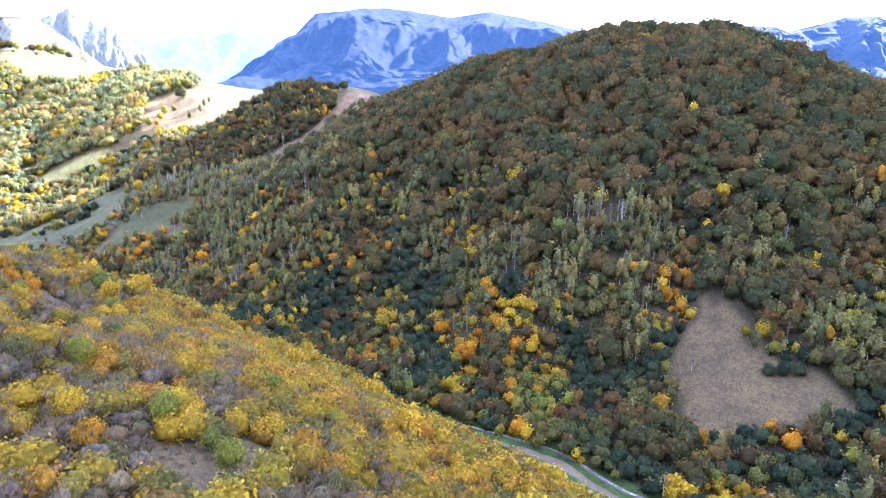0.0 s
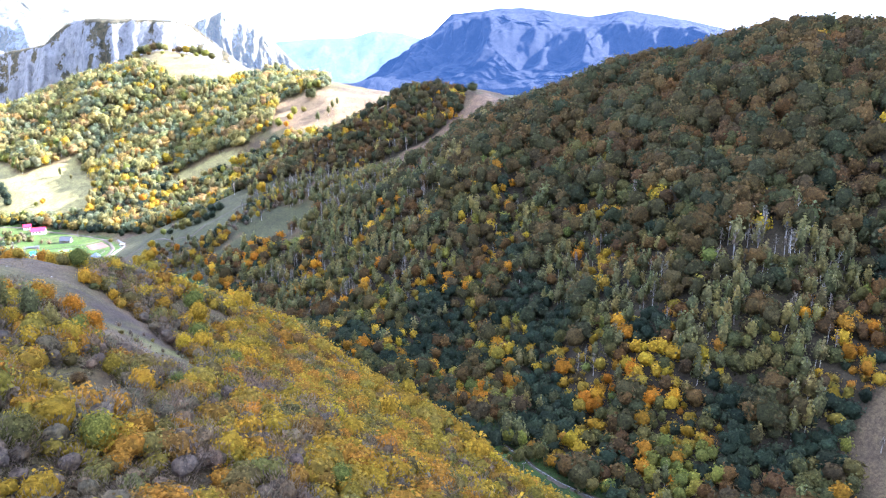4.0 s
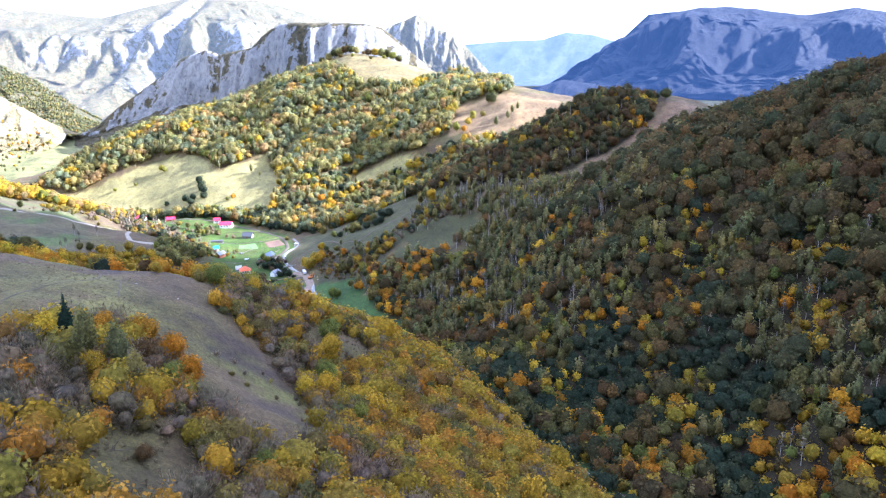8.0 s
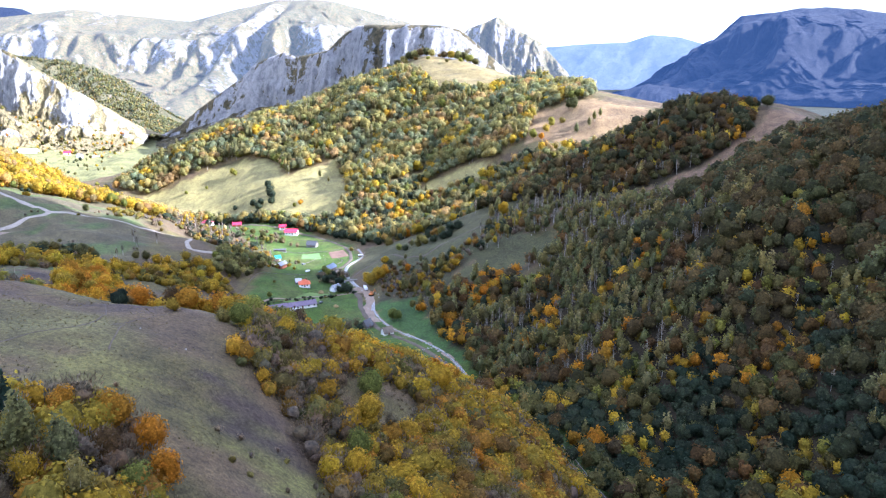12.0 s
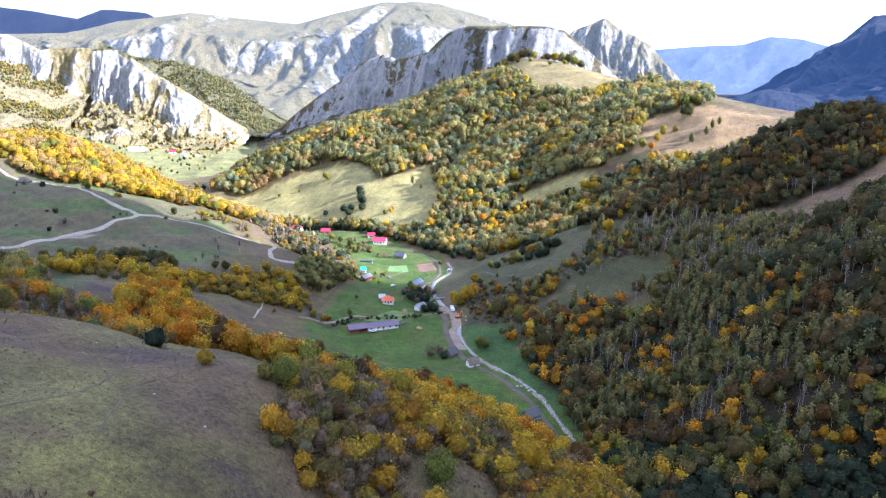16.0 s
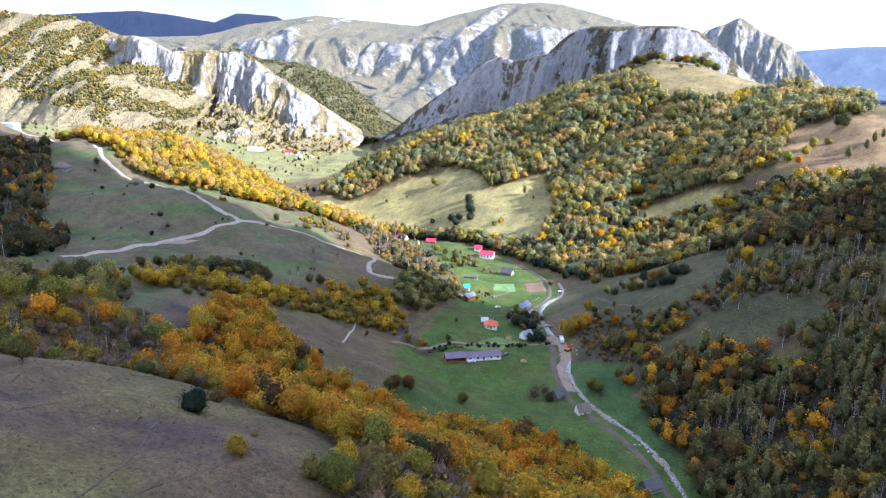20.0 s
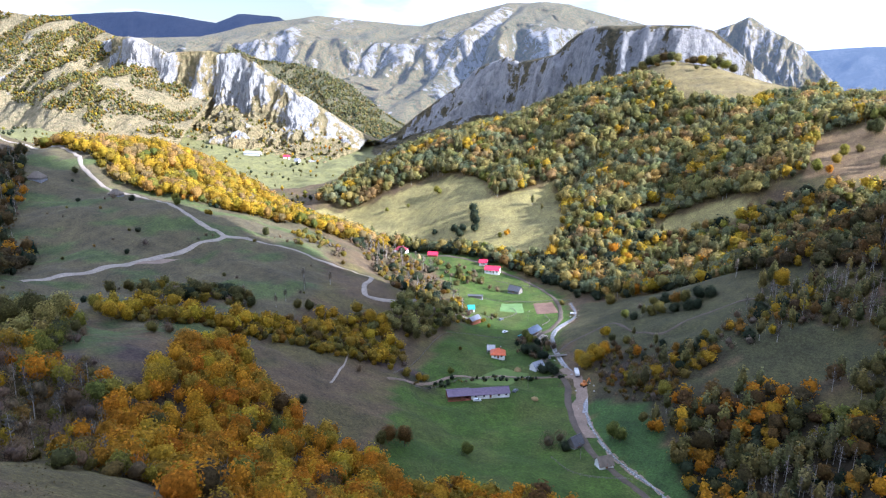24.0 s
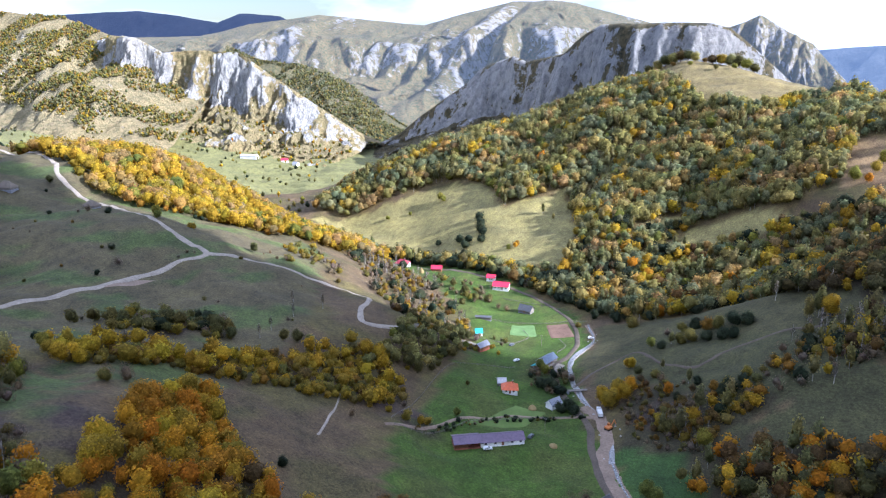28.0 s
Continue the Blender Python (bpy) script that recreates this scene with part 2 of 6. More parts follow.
def leaf_material(name, spread=0.17):
    m, nt, b = material(name, 0.8, 0.1)
    at, geo = nt.nodes.new("ShaderNodeAttribute"), nt.nodes.new("ShaderNodeNewGeometry")
    at.attribute_name = "tint"
    r = ramp_node(nt, geo, "Random Per Island", [(0.0, (1 - spread,) * 3), (1.0, (1 + spread, 1 + spread, 1 + spread * 0.8))])
    n1, n2 = noise_node(nt, 1.1, 4, 0.7), noise_node(nt, 0.3, 3)
    r1 = ramp_node(nt, n1, "Fac", [(0.34, (0.55, 0.56, 0.6)), (0.66, (1.42, 1.38, 1.25))])
    r2 = ramp_node(nt, n2, "Fac", [(0.35, (0.86, 0.9, 0.92)), (0.65, (1.14, 1.1, 1.04))])
    c = blend(nt, "MULTIPLY", 1.0, at, "Color", r, "Color")
    c = blend(nt, "MULTIPLY", 1.0, c, "Color", r1, "Color")
    c = blend(nt, "MULTIPLY", 1.0, c, "Color", r2, "Color")
    link(nt, c, "Color", b, "Base Color")
    bump(nt, b, n1, "Fac", 0.8, 0.8)
    tr, mx, out = nt.nodes.new("ShaderNodeBsdfTranslucent"), nt.nodes.new("ShaderNodeMixShader"), nt.nodes["Material Output"]
    link(nt, c, "Color", tr, "Color")
    mx.inputs["Fac"].default_value = 0.5
    link(nt, b, "BSDF", mx, 1)
    link(nt, tr, "BSDF", mx, 2)
    link(nt, mx, "Shader", out, "Surface")
    return m


def bark_material(name, light, dark):
    m, nt, b = material(name)
    n = noise_node(nt, 2.5, 5, 0.7)
    r = ramp_node(nt, n, "Fac", [(0.35, dark), (0.6, light)])
    link(nt, r, "Color", b, "Base Color")
    bump(nt, b, n, "Fac", 0.4, 0.1)
    return m


def mountain_material(name, wood_a, wood_b, rock_a, rock_b, haze_glow=None, edge=0.68):
    """Bare rock on the cliff bands of a mountain, autumn woods and grass between them. Distance haze can be added as
    emission.
    """
    m, nt, b = material(name)
    at, sep = nt.nodes.new("ShaderNodeAttribute"), nt.nodes.new("ShaderNodeSeparateColor")
    at.attribute_name = "bands"
    link(nt, at, "Color", sep, "Color")
    n1, n2, n3 = noise_node(nt, 0.045, 8, 0.72), noise_node(nt, 0.12, 8, 0.78), noise_node(nt, 0.004, 4)
    mp, geo = nt.nodes.new("ShaderNodeMapping"), nt.nodes.new("ShaderNodeNewGeometry")
    mp.inputs["Scale"].default_value = (1, 1, 0.5)
    link(nt, geo, "Position", mp, "Vector")
    streak = nt.nodes.new("ShaderNodeTexNoise")
    streak.inputs["Scale"].default_value, streak.inputs["Detail"].default_value, streak.inputs["Roughness"].default_value = 0.11, 9, 0.78
    link(nt, mp, "Vector", streak, "Vector")
    add = nt.nodes.new("ShaderNodeMath")
    add.operation = "MULTIPLY_ADD"
    add.inputs[1].default_value = 0.5
    link(nt, sep, "Red", add, 0)
    link(nt, n1, "Fac", add, 2)
    wood = ramp_node(nt, n2, "Fac", [(0.4, wood_a), (0.6, wood_b)])
    rock = ramp_node(nt, streak, "Fac", [(0.36, rock_a), (0.56, rock_b)])
    where = ramp_node(nt, add, "Value", [(edge, (0, 0, 0)), (edge + 0.045, (1, 1, 1))])
    tone = ramp_node(nt, n3, "Fac", [(0.35, (0.75, 0.78, 0.8)), (0.65, (1.2, 1.12, 1.0))])
    c = blend(nt, "MIX", (where, "Color"), wood, "Color", rock, "Color")
    c = blend(nt, "MULTIPLY", 0.7, c, "Color", tone, "Color")
    link(nt, c, "Color", b, "Base Color")
    ht = nt.nodes.new("ShaderNodeMath")
    link(nt, n2, "Fac", ht, 0)
    link(nt, streak, "Fac", ht, 1)
    bump(nt, b, ht, "Value", 1.0, 9.0)
    # bluish emission stands in for haze in the air
    if haze_glow:
        b.inputs["Emission Color"].default_value, b.inputs["Emission Strength"].default_value = (*haze_glow, 1), 1.0
    return m


TURF = grass_material()
LEAF = leaf_material("foliage")
BARK = bark_material("bark", (0.16, 0.13, 0.10), (0.06, 0.05, 0.04))
BIRCH = bark_material("birch_bark", (0.5, 0.47, 0.43), (0.24, 0.22, 0.19))


# ---- mesh helpers ----
def mesh_object(name, verts, faces, mat, parent=None, tint=None, attr="tint", flat=True, normals=None):
    """One object from arrays of corners and faces of equal size; tint: a colour for each corner."""
    verts, faces = np.asarray(verts, np.float32), np.asarray(faces, np.int32)
    me = bpy.data.meshes.new(name)
    k = faces.shape[1]
    me.vertices.add(len(verts))
    me.vertices.foreach_set("co", verts.ravel())
    me.loops.add(faces.size)
    me.loops.foreach_set("vertex_index", faces.ravel())
    me.polygons.add(len(faces))
    me.polygons.foreach_set("loop_start", np.arange(0, faces.size, k, dtype=np.int32))
    me.polygons.foreach_set("loop_total", np.full(len(faces), k, np.int32))
    if not flat:
        me.polygons.foreach_set("use_smooth", np.ones(len(faces), bool))
    if tint is not None:
        at = me.attributes.new(attr, "FLOAT_COLOR", "POINT")
        at.data.foreach_set("color", np.c_[tint, np.ones(len(verts))].astype(np.float32).ravel())
    if normals is not None:
        me.polygons.foreach_set("use_smooth", np.ones(len(faces), bool))
        at = me.attributes.new("custom_normal", "FLOAT_VECTOR", "POINT")
        at.data.foreach_set("vector", np.asarray(normals, np.float32).ravel())
    me.update(calc_edges=True)
    me.materials.append(mat)
    ob = new(name, me)
    ob.parent = parent
    return ob


def grid_faces(nu, nv):
    i = np.arange(nu * nv).reshape(nu, nv)
    return np.stack([i[:-1, :-1], i[1:, :-1], i[1:, 1:], i[:-1, 1:]], -1).reshape(-1, 4)


def inside(x, y, poly):
    hit = np.zeros(np.shape(x), bool)
    for (ax, ay), (bx, by) in zip(poly, poly[1:] + poly[:1]):
        if ay != by:
            hit ^= ((ay > y) != (by > y)) & (x < (bx - ax) * (y - ay) / (by - ay) + ax)
    return hit


# ---- the ground: one sheet to the horizon ----
def spread(lo, hi, step, out_lo, out_hi, grow=1.17):
    mid = list(np.arange(lo, hi + step, step))
    a, s = mid[-1], step
    while a < out_hi:
        s *= grow
        a += s
        mid.append(a)
    a, s = mid[0], step
    while a > out_lo:
        s *= grow
        a -= s
        mid.insert(0, a)
    return np.array(mid)


GX, GY = spread(-660, 560, 5, -4800, 4800), spread(-40, 1300, 5, -2500, 4850)
GZ = land(*np.meshgrid(GX, GY, indexing="ij"))


def on_land(x, y):
    """The height of the ground sheet under a place."""
    x, y = np.asarray(x, float), np.asarray(y, float)
    i = np.clip(np.searchsorted(GX, x) - 1, 0, len(GX) - 2)
    j = np.clip(np.searchsorted(GY, y) - 1, 0, len(GY) - 2)
    u, v = (x - GX[i]) / (GX[i + 1] - GX[i]), (y - GY[j]) / (GY[j + 1] - GY[j])
    return GZ[i, j] * (1 - u) * (1 - v) + GZ[i + 1, j] * u * (1 - v) + GZ[i, j + 1] * (1 - u) * v + GZ[i + 1, j + 1] * u * v


# ---- the plan of woods and fields ----
EAST_WOOD = [(240, 60), (181, 118), (162, 181), (123, 262), (78, 371), (41, 443), (7, 521), (-14, 558), (12, 578), (40, 582), (88, 578), (130, 574), (150, 620), (200, 690), (252, 712), (275, 690), (300, 600), (405, 505), (475, 446), (560, 385), (620, 300), (560, 150), (400, 60)]
BARE_FIELD = [(222, 223), (258, 238), (268, 220), (256, 195), (262, 171), (258, 150), (215, 176), (204, 189)]
SPUR_WOOD = [(-8, 772), (20, 768), (87, 800), (150, 835), (215, 850), (262, 822), (241, 772), (177, 727), (129, 708), (76, 712), (30, 735)]
BIRCH_WOOD = [(10, 690), (66, 713), (127, 690), (150, 640), (130, 574), (87, 574), (45, 601), (55, 640), (40, 665)]
CENTRAL_WOOD = [(-480, 1000), (-470, 1080), (-330, 1190), (-180, 1280), (-138, 1250), (-62, 1124), (20, 1150), (90, 1120), (140, 1050), (130, 1000), (65, 1000), (54, 939), (12, 925), (-78, 950), (-150, 935), (-183, 1020), (-239, 988), (-277, 1038), (-337, 1050), (-433, 1005)]
GULLY_WOOD = [(-437, 960), (-323, 915), (-255, 890), (-151, 878), (-147, 950), (-89, 955), (-31, 935), (20, 912), (107, 905), (170, 880), (130, 820), (60, 800), (0, 785), (-60, 775), (-113, 812), (-181, 858), (-314, 898), (-420, 940)]
GOLDEN_WOOD = [(-640, 760), (-660, 860), (-560, 890), (-480, 900), (-400, 915), (-340, 910), (-319, 886), (-335, 850), (-352, 800), (-385, 745), (-425, 722), (-498, 720), (-560, 742)]
LEFT_WOOD = [(-640, 660), (-592, 712), (-530, 660), (-499, 637), (-435, 564), (-410, 574), (-350, 500), (-365, 474), (-480, 480), (-620, 560)]
GROVE = [(-192, 462), (-208, 490), (-202, 515), (-181, 493), (-156, 474), (-122, 476), (-92, 464), (-79, 480), (-41, 505), (0, 470), (35, 410), (10, 380), (-50, 345), (-75, 352), (-115, 370), (-140, 385), (-165, 400), (-176, 430)]
HEDGE = [(-278, 499), (-248, 536), (-221, 573), (-211, 598), (-193, 639), (-179, 618), (-166, 612), (-160, 580), (-182, 565), (-218, 530), (-255, 486)]
HEDGE_HIGH = [(-326, 541), (-302, 573), (-264, 594), (-241, 582), (-270, 542)]
BANK = [(-46, 632), (-36, 654), (-10, 643), (1, 661), (14, 683), (55, 690), (48, 655), (12, 639), (-12, 625), (-26, 607)]
BANK_LOW = [(-30, 583), (-11, 608), (12, 611), (44, 605), (41, 577), (-20, 570)]
NEAR_SCRUB = [(-38, 300), (-45, 340), (-28, 385), (34, 420), (62, 368), (98, 262), (122, 186), (134, 112), (90, 70), (-50, 65), (-85, 120), (-75, 200), (-55, 238), (-35, 247), (-20, 227), (2, 215), (6, 240), (-4, 270), (-25, 294)]
VILLAGE_TREES = [(-191, 610), (-160, 644), (-163, 700), (-180, 728), (-205, 700), (-196, 660)]
FARM_TREES = [(-117, 668), (-92, 650), (-101, 689), (-126, 702)]
GREEN = [(-60, 430), (-110, 470), (-150, 570), (-158, 650), (-161, 700), (-180, 740), (-215, 792), (-252, 832), (-315, 870), (-330, 905), (-190, 868), (-118, 800), (-100, 750), (-92, 670), (-60, 600), (0, 530), (55, 440), (112, 310), (168, 180), (130, 230), (85, 340), (40, 420)]
VILLAGE_BANK = [(-165, 715), (-185, 748), (-220, 798), (-262, 840), (-310, 868), (-345, 850), (-295, 790), (-250, 735), (-215, 690), (-195, 700)]
MEADOW = [(-470, 985), (-337, 1045), (-277, 1038), (-239, 988), (-183, 1020), (-150, 935), (-151, 880), (-255, 890), (-323, 915)]
BROWN_FIELD = [(60, 1000), (130, 1000), (190, 960), (200, 900), (110, 905), (54, 935)]
SADDLE_FIELD = [(290, 830), (300, 790), (240, 740), (170, 690), (120, 660), (60, 690), (130, 704), (190, 730), (255, 790)]
GULLY_MEADOW = [(-76, 915), (-57, 934), (-27, 942), (14, 928), (23, 920), (-2, 906), (-33, 908)]
GULLY_STRIP = [(-99, 933), (-79, 956), (-58, 953), (-72, 940)]
STREAM_FIELD = [(-16, 618), (0, 628), (18, 633), (40, 639), (66, 643), (72, 634), (71, 616), (53, 610), (35, 604), (11, 608)]
SPUR_FIELD = [(-70, 668), (-97, 705), (-93, 750), (-103, 782), (-60, 778), (0, 770), (60, 720), (66, 713), (40, 670), (-10, 665)]
TOP_MEADOW = [(-150, 1245), (-110, 1195), (-70, 1135), (-17, 1092), (30, 1122), (95, 1140), (100, 1200), (0, 1330), (-110, 1300)]

# leaf litter, lightened to stand in for fill light between sunlit crowns
C_LIFTED_LITTER = (0.15, 0.115, 0.06)
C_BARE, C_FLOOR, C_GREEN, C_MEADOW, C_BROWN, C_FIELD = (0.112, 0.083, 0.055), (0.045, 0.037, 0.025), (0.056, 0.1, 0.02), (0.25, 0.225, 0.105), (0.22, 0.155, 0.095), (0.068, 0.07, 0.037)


def soil_colours(x, y):
    c = np.empty((len(x), 3))
    c[:] = C_BARE
    mixd = smooth(-0.3, 0.5, lumps(x, y, 11, 3, 70))[:, None]
    c = c * (1 - mixd) + mixd * np.array((0.098, 0.085, 0.042))
    far = (np.hypot(x, y - 500) > 900)[:, None]
    c = np.where(far, np.array((0.175, 0.18, 0.085)), c)
    c = np.where(((x > -350) & (y > 1380) | (x > 420) & (y > 500))[:, None], np.array((0.03, 0.038, 0.035)), c)
    for poly, col in ((EAST_WOOD, C_FLOOR), (SPUR_WOOD, C_FLOOR), (CENTRAL_WOOD, C_LIFTED_LITTER), (GULLY_WOOD, C_LIFTED_LITTER), (GOLDEN_WOOD, (0.09, 0.065, 0.03)), (GROVE, (0.08, 0.065, 0.045)),
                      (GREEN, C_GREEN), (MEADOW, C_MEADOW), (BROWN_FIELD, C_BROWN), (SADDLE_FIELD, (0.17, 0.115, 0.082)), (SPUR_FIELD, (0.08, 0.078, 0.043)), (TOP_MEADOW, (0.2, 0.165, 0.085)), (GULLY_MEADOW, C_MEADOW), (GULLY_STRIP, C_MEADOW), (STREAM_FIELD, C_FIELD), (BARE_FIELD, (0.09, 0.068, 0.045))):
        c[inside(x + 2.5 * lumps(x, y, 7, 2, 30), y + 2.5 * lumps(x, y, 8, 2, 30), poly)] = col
    g = smooth(-0.2, 0.6, lumps(x, y, 17, 4, 40))[:, None]
    c = np.where(inside(x, y, GREEN)[:, None], c * (1 - 0.5 * g) + 0.5 * g * np.array((0.09, 0.1, 0.034)), c)
    br = ~inside(x, y, STREAM_FIELD) & inside(x, y, [(-55, 600), (-20, 570), (45, 580), (60, 640), (10, 650), (-40, 670), (-60, 650)])
    c[br] = (0.055, 0.05, 0.032)
    c[inside(x, y, [(-59, 612), (-31, 608), (-12, 560), (2, 530), (20, 500), (8, 502), (-20, 540), (-44, 566)])] = (0.045, 0.09, 0.028)
    fld = inside(x, y, [(-50, 672), (-10, 640), (30, 628), (75, 600), (60, 640), (20, 700), (-60, 740), (-80, 720)])
    c[fld] = C_FIELD
    c[inside(x + 2 * lumps(x, y, 9, 3, 20), y, [(30, 440), (62, 362), (97, 258), (120, 186), (133, 112), (165, 80), (185, 80), (172, 168), (160, 215), (135, 262), (85, 375), (42, 446)])] = (0.045, 0.082, 0.026)
    west = inside(x, y, [(-430, 500), (-200, 480), (-215, 560), (-240, 640), (-330, 800), (-620, 770), (-620, 600)])
    g = smooth(0.1, 0.7, lumps(x, y, 15, 3, 60))[:, None]
    c = np.where(west[:, None], np.array((0.1, 0.088, 0.056)) * (1 - g) + g * np.array((0.078, 0.105, 0.042)), c)
    for cx, cy, r, col in ((-207, 426, 9, C_HEATH), (-193, 444, 12, C_HEATH), (-178, 438, 9, C_HEATH), (-172, 585, 14, C_HEATH), (-150, 590, 10, C_HEATH), (-270, 560, 9, C_HEATH), (-40, 640, 12, C_HEATH), (-22, 272, 12, C_HEATH), (-8, 246, 9, C_HEATH), (-75, 318, 12, C_HEATH), (-110, 300, 14, C_HEATH), (-50, 262, 14, (0.13, 0.12, 0.05)), (-12, 262, 13, (0.13, 0.125, 0.05)), (-70, 275, 16, (0.125, 0.115, 0.055)), (-95, 330, 14, (0.13, 0.115, 0.055)),
                           (-224, 445, 16, (0.075, 0.1, 0.04)), (-214, 495, 18, (0.075, 0.1, 0.04)), (-235, 465, 16, (0.07, 0.1, 0.04))):
        near = smooth(1.3, 0.7, np.hypot(x - cx, (y - cy) * 1.3) / r + 0.5 * lumps(x, y, int(r) + 40, 4, 14))[:, None]
        c = c * (1 - near) + near * np.array(col)
    return c


C_HEATH = (0.07, 0.052, 0.05)
xx, yy = np.meshgrid(GX, GY, indexing="ij")
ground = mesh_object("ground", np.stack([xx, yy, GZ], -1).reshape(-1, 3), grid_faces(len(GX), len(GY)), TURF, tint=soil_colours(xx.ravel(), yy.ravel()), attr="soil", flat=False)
tagged(ground, "hilly autumn valley ground of dry grass and green meadows", "ground", kind="structure")


# ---- mountains ----
def massif(name, crest, toward, drop, back, bands, mat, label, rough=0.03, nu=260, nv=90, seed=0, category="mountain", foot=-25.0, rib=0.05, crag=0.0, bare=0.3, sharp=0.06, steep=0.3, ragged=0.08):
    """A mountain ridge: a crest line and a front that falls towards a direction. bands: the share of its fall at shares of its run, so that cliffs and gentle slopes alternate."""
    crest = np.array(crest, float)
    s = np.r_[0, np.cumsum(np.hypot(*np.diff(crest[:, :2], axis=0).T))]
    u = np.linspace(0, s[-1], nu)
    line = np.stack([np.interp(u, s, crest[:, k]) for k in range(3)], -1)
    line[:, 2] += (line[:, 2] - foot) * rough * 0.6 * grain(u, 0 * u, seed, 6, s[-1] / 8, 0.6)
    d = np.array(toward, float) / np.hypot(*toward)
    v = np.r_[np.linspace(-0.4, -0.03, 8), np.linspace(0, 1, nv)]
    vv, uu = np.meshgrid(v, u)
    front = np.clip(vv, 0, 1)
    tall = (line[:, 2] - foot)[:, None]
    fade = np.sin(np.pi * np.clip(front, 0, 1)) ** 0.6
    down, size = vv * drop, s[-1]
    shift = ragged * (grain(uu, 0.4 * down, seed + 5, 5, size / 9, 0.65) + 0.5 * grain(uu + 0.4 * down, 0 * down, seed + 7, 3, size / 14, 0.6, True)) * fade
    prof = np.interp(np.clip(front + shift, 0, 1), [b[0] for b in bands], [b[1] for b in bands])
    z = foot + tall * (1 - prof) * np.where(vv < 0, 1 + vv * 1.2, 1)
    run = np.where(vv < 0, vv * back, front * drop)
    slant = uu + 0.45 * down
    gully = grain(slant, 0.3 * down, seed + 1, 4, size / 9, 0.5, True)
    buttress = grain(uu - 0.2 * down, 0.75 * down, seed + 2, 5, size / 24, 0.6, True)
    teeth = grain(uu, 0.7 * z, seed + 6, 4, max(14.0, size / 90), 0.6)
    run = run + fade * drop * rib * (1.3 * grain(uu, 0.3 * down, seed + 4, 3, size / 5) + 0.9 * gully + 0.55 * buttress + sharp * teeth)
    z = z + fade * tall * rough * (1.6 * grain(uu, down, seed + 3, 4, size / 12) + 1.2 * gully)
    knob = np.maximum(0, grain(uu, 1.2 * down, seed + 8, 5, 60, 0.65) - 0.1)
    z = z + crag * fade * (knob + 0.5 * np.maximum(0, teeth))
    slope = np.gradient(prof, axis=1) / np.maximum(1e-6, np.gradient(front + 0 * vv, axis=1) + (vv < 0))
    rock = np.clip((slope - 1.4) * steep, -1.5 * steep, steep) + bare * (1.1 * grain(slant, 0.4 * down, seed + 9, 5, max(50, size / 22), 0.6) + 0.7 * buttress - 0.7 * np.maximum(0, 0.1 - gully)) + (crag > 0) * (0.4 if crag < 8 else 0.9) * (knob - 0.1)
    rock = np.where(vv < 0, -0.5, rock)
    p = np.stack([line[:, 0, None] + d[0] * run, line[:, 1, None] + d[1] * run, z], -1)
    FACES[name] = p, rock
    tint = np.repeat(np.clip(rock + 0.4, 0, 1).reshape(-1, 1), 3, 1)
    ob = mesh_object(name, p.reshape(-1, 3), grid_faces(nu, len(v))[:, ::-1], mat, tint=tint, attr="bands", flat=False)
    return tagged(ob, label, category, kind="structure")


FACES = {}
CLIFF = [(0, 0), (0.03, 0.03), (0.2, 0.52), (0.3, 0.6), (1, 1)]
BANDED = [(0, 0), (0.34, 0.26), (0.48, 0.62), (0.6, 0.72), (1, 1)]
GENTLE = [(0, 0), (0.5, 0.5), (1, 1)]
LIMESTONE = mountain_material("limestone", (0.05, 0.052, 0.03), (0.17, 0.135, 0.07), (0.17, 0.175, 0.19), (0.38, 0.375, 0.37), None, 0.82)
CRAGROCK = mountain_material("crag_rock", (0.18, 0.165, 0.08), (0.38, 0.3, 0.16), (0.21, 0.212, 0.22), (0.46, 0.455, 0.44), None, 0.8)
CRAGWOOD = mountain_material("crag_woods", (0.2, 0.185, 0.1), (0.4, 0.32, 0.18), (0.3, 0.28, 0.26), (0.5, 0.48, 0.46), None, 0.9)
SLOPES = mountain_material("hazed_mountain_woods", (0.07, 0.08, 0.036), (0.2, 0.15, 0.072), (0.16, 0.158, 0.165), (0.3, 0.29, 0.28), (0.024, 0.034, 0.05), 0.94)
# base nearly black to stand in for shade, blue haze in the emission
BLUE = mountain_material("dark_hazed_woods", (0.003, 0.004, 0.008), (0.012, 0.013, 0.018), (0.006, 0.0075, 0.011), (0.016, 0.0175, 0.021), (0.009, 0.02, 0.05), 1.07)
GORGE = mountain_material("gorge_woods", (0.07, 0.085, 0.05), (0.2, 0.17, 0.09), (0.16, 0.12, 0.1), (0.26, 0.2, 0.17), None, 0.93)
# haze of the farthest mountains, put in as emission
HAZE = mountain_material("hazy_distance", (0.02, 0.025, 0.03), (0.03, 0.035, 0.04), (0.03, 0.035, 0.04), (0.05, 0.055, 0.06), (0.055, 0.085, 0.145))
massif("limestone_ridge", [(-760, 1720, -10), (-699, 1675, 12), (-646, 1658, 49), (-584, 1637, 86), (-533, 1625, 116), (-491, 1614, 148), (-470, 1606, 156), (-417, 1573, 171), (-389, 1555, 162), (-362, 1538, 166), (-309, 1506, 175), (-289, 1494, 193), (-269, 1482, 205), (-244, 1467, 216), (-186, 1430, 217), (-79, 1408, 216), (-56, 1410, 210), (-41, 1414, 199), (60, 1500, 110), (160, 1600, 20)],
       (0.0, -1), 240, 300, CLIFF, LIMESTONE, "pale grey limestone cliff ridge with thin autumn scrub", seed=21, category="cliff", rib=0.15, bare=0.42, sharp=0.3, nu=420, nv=120, ragged=0.12, rough=0.02)
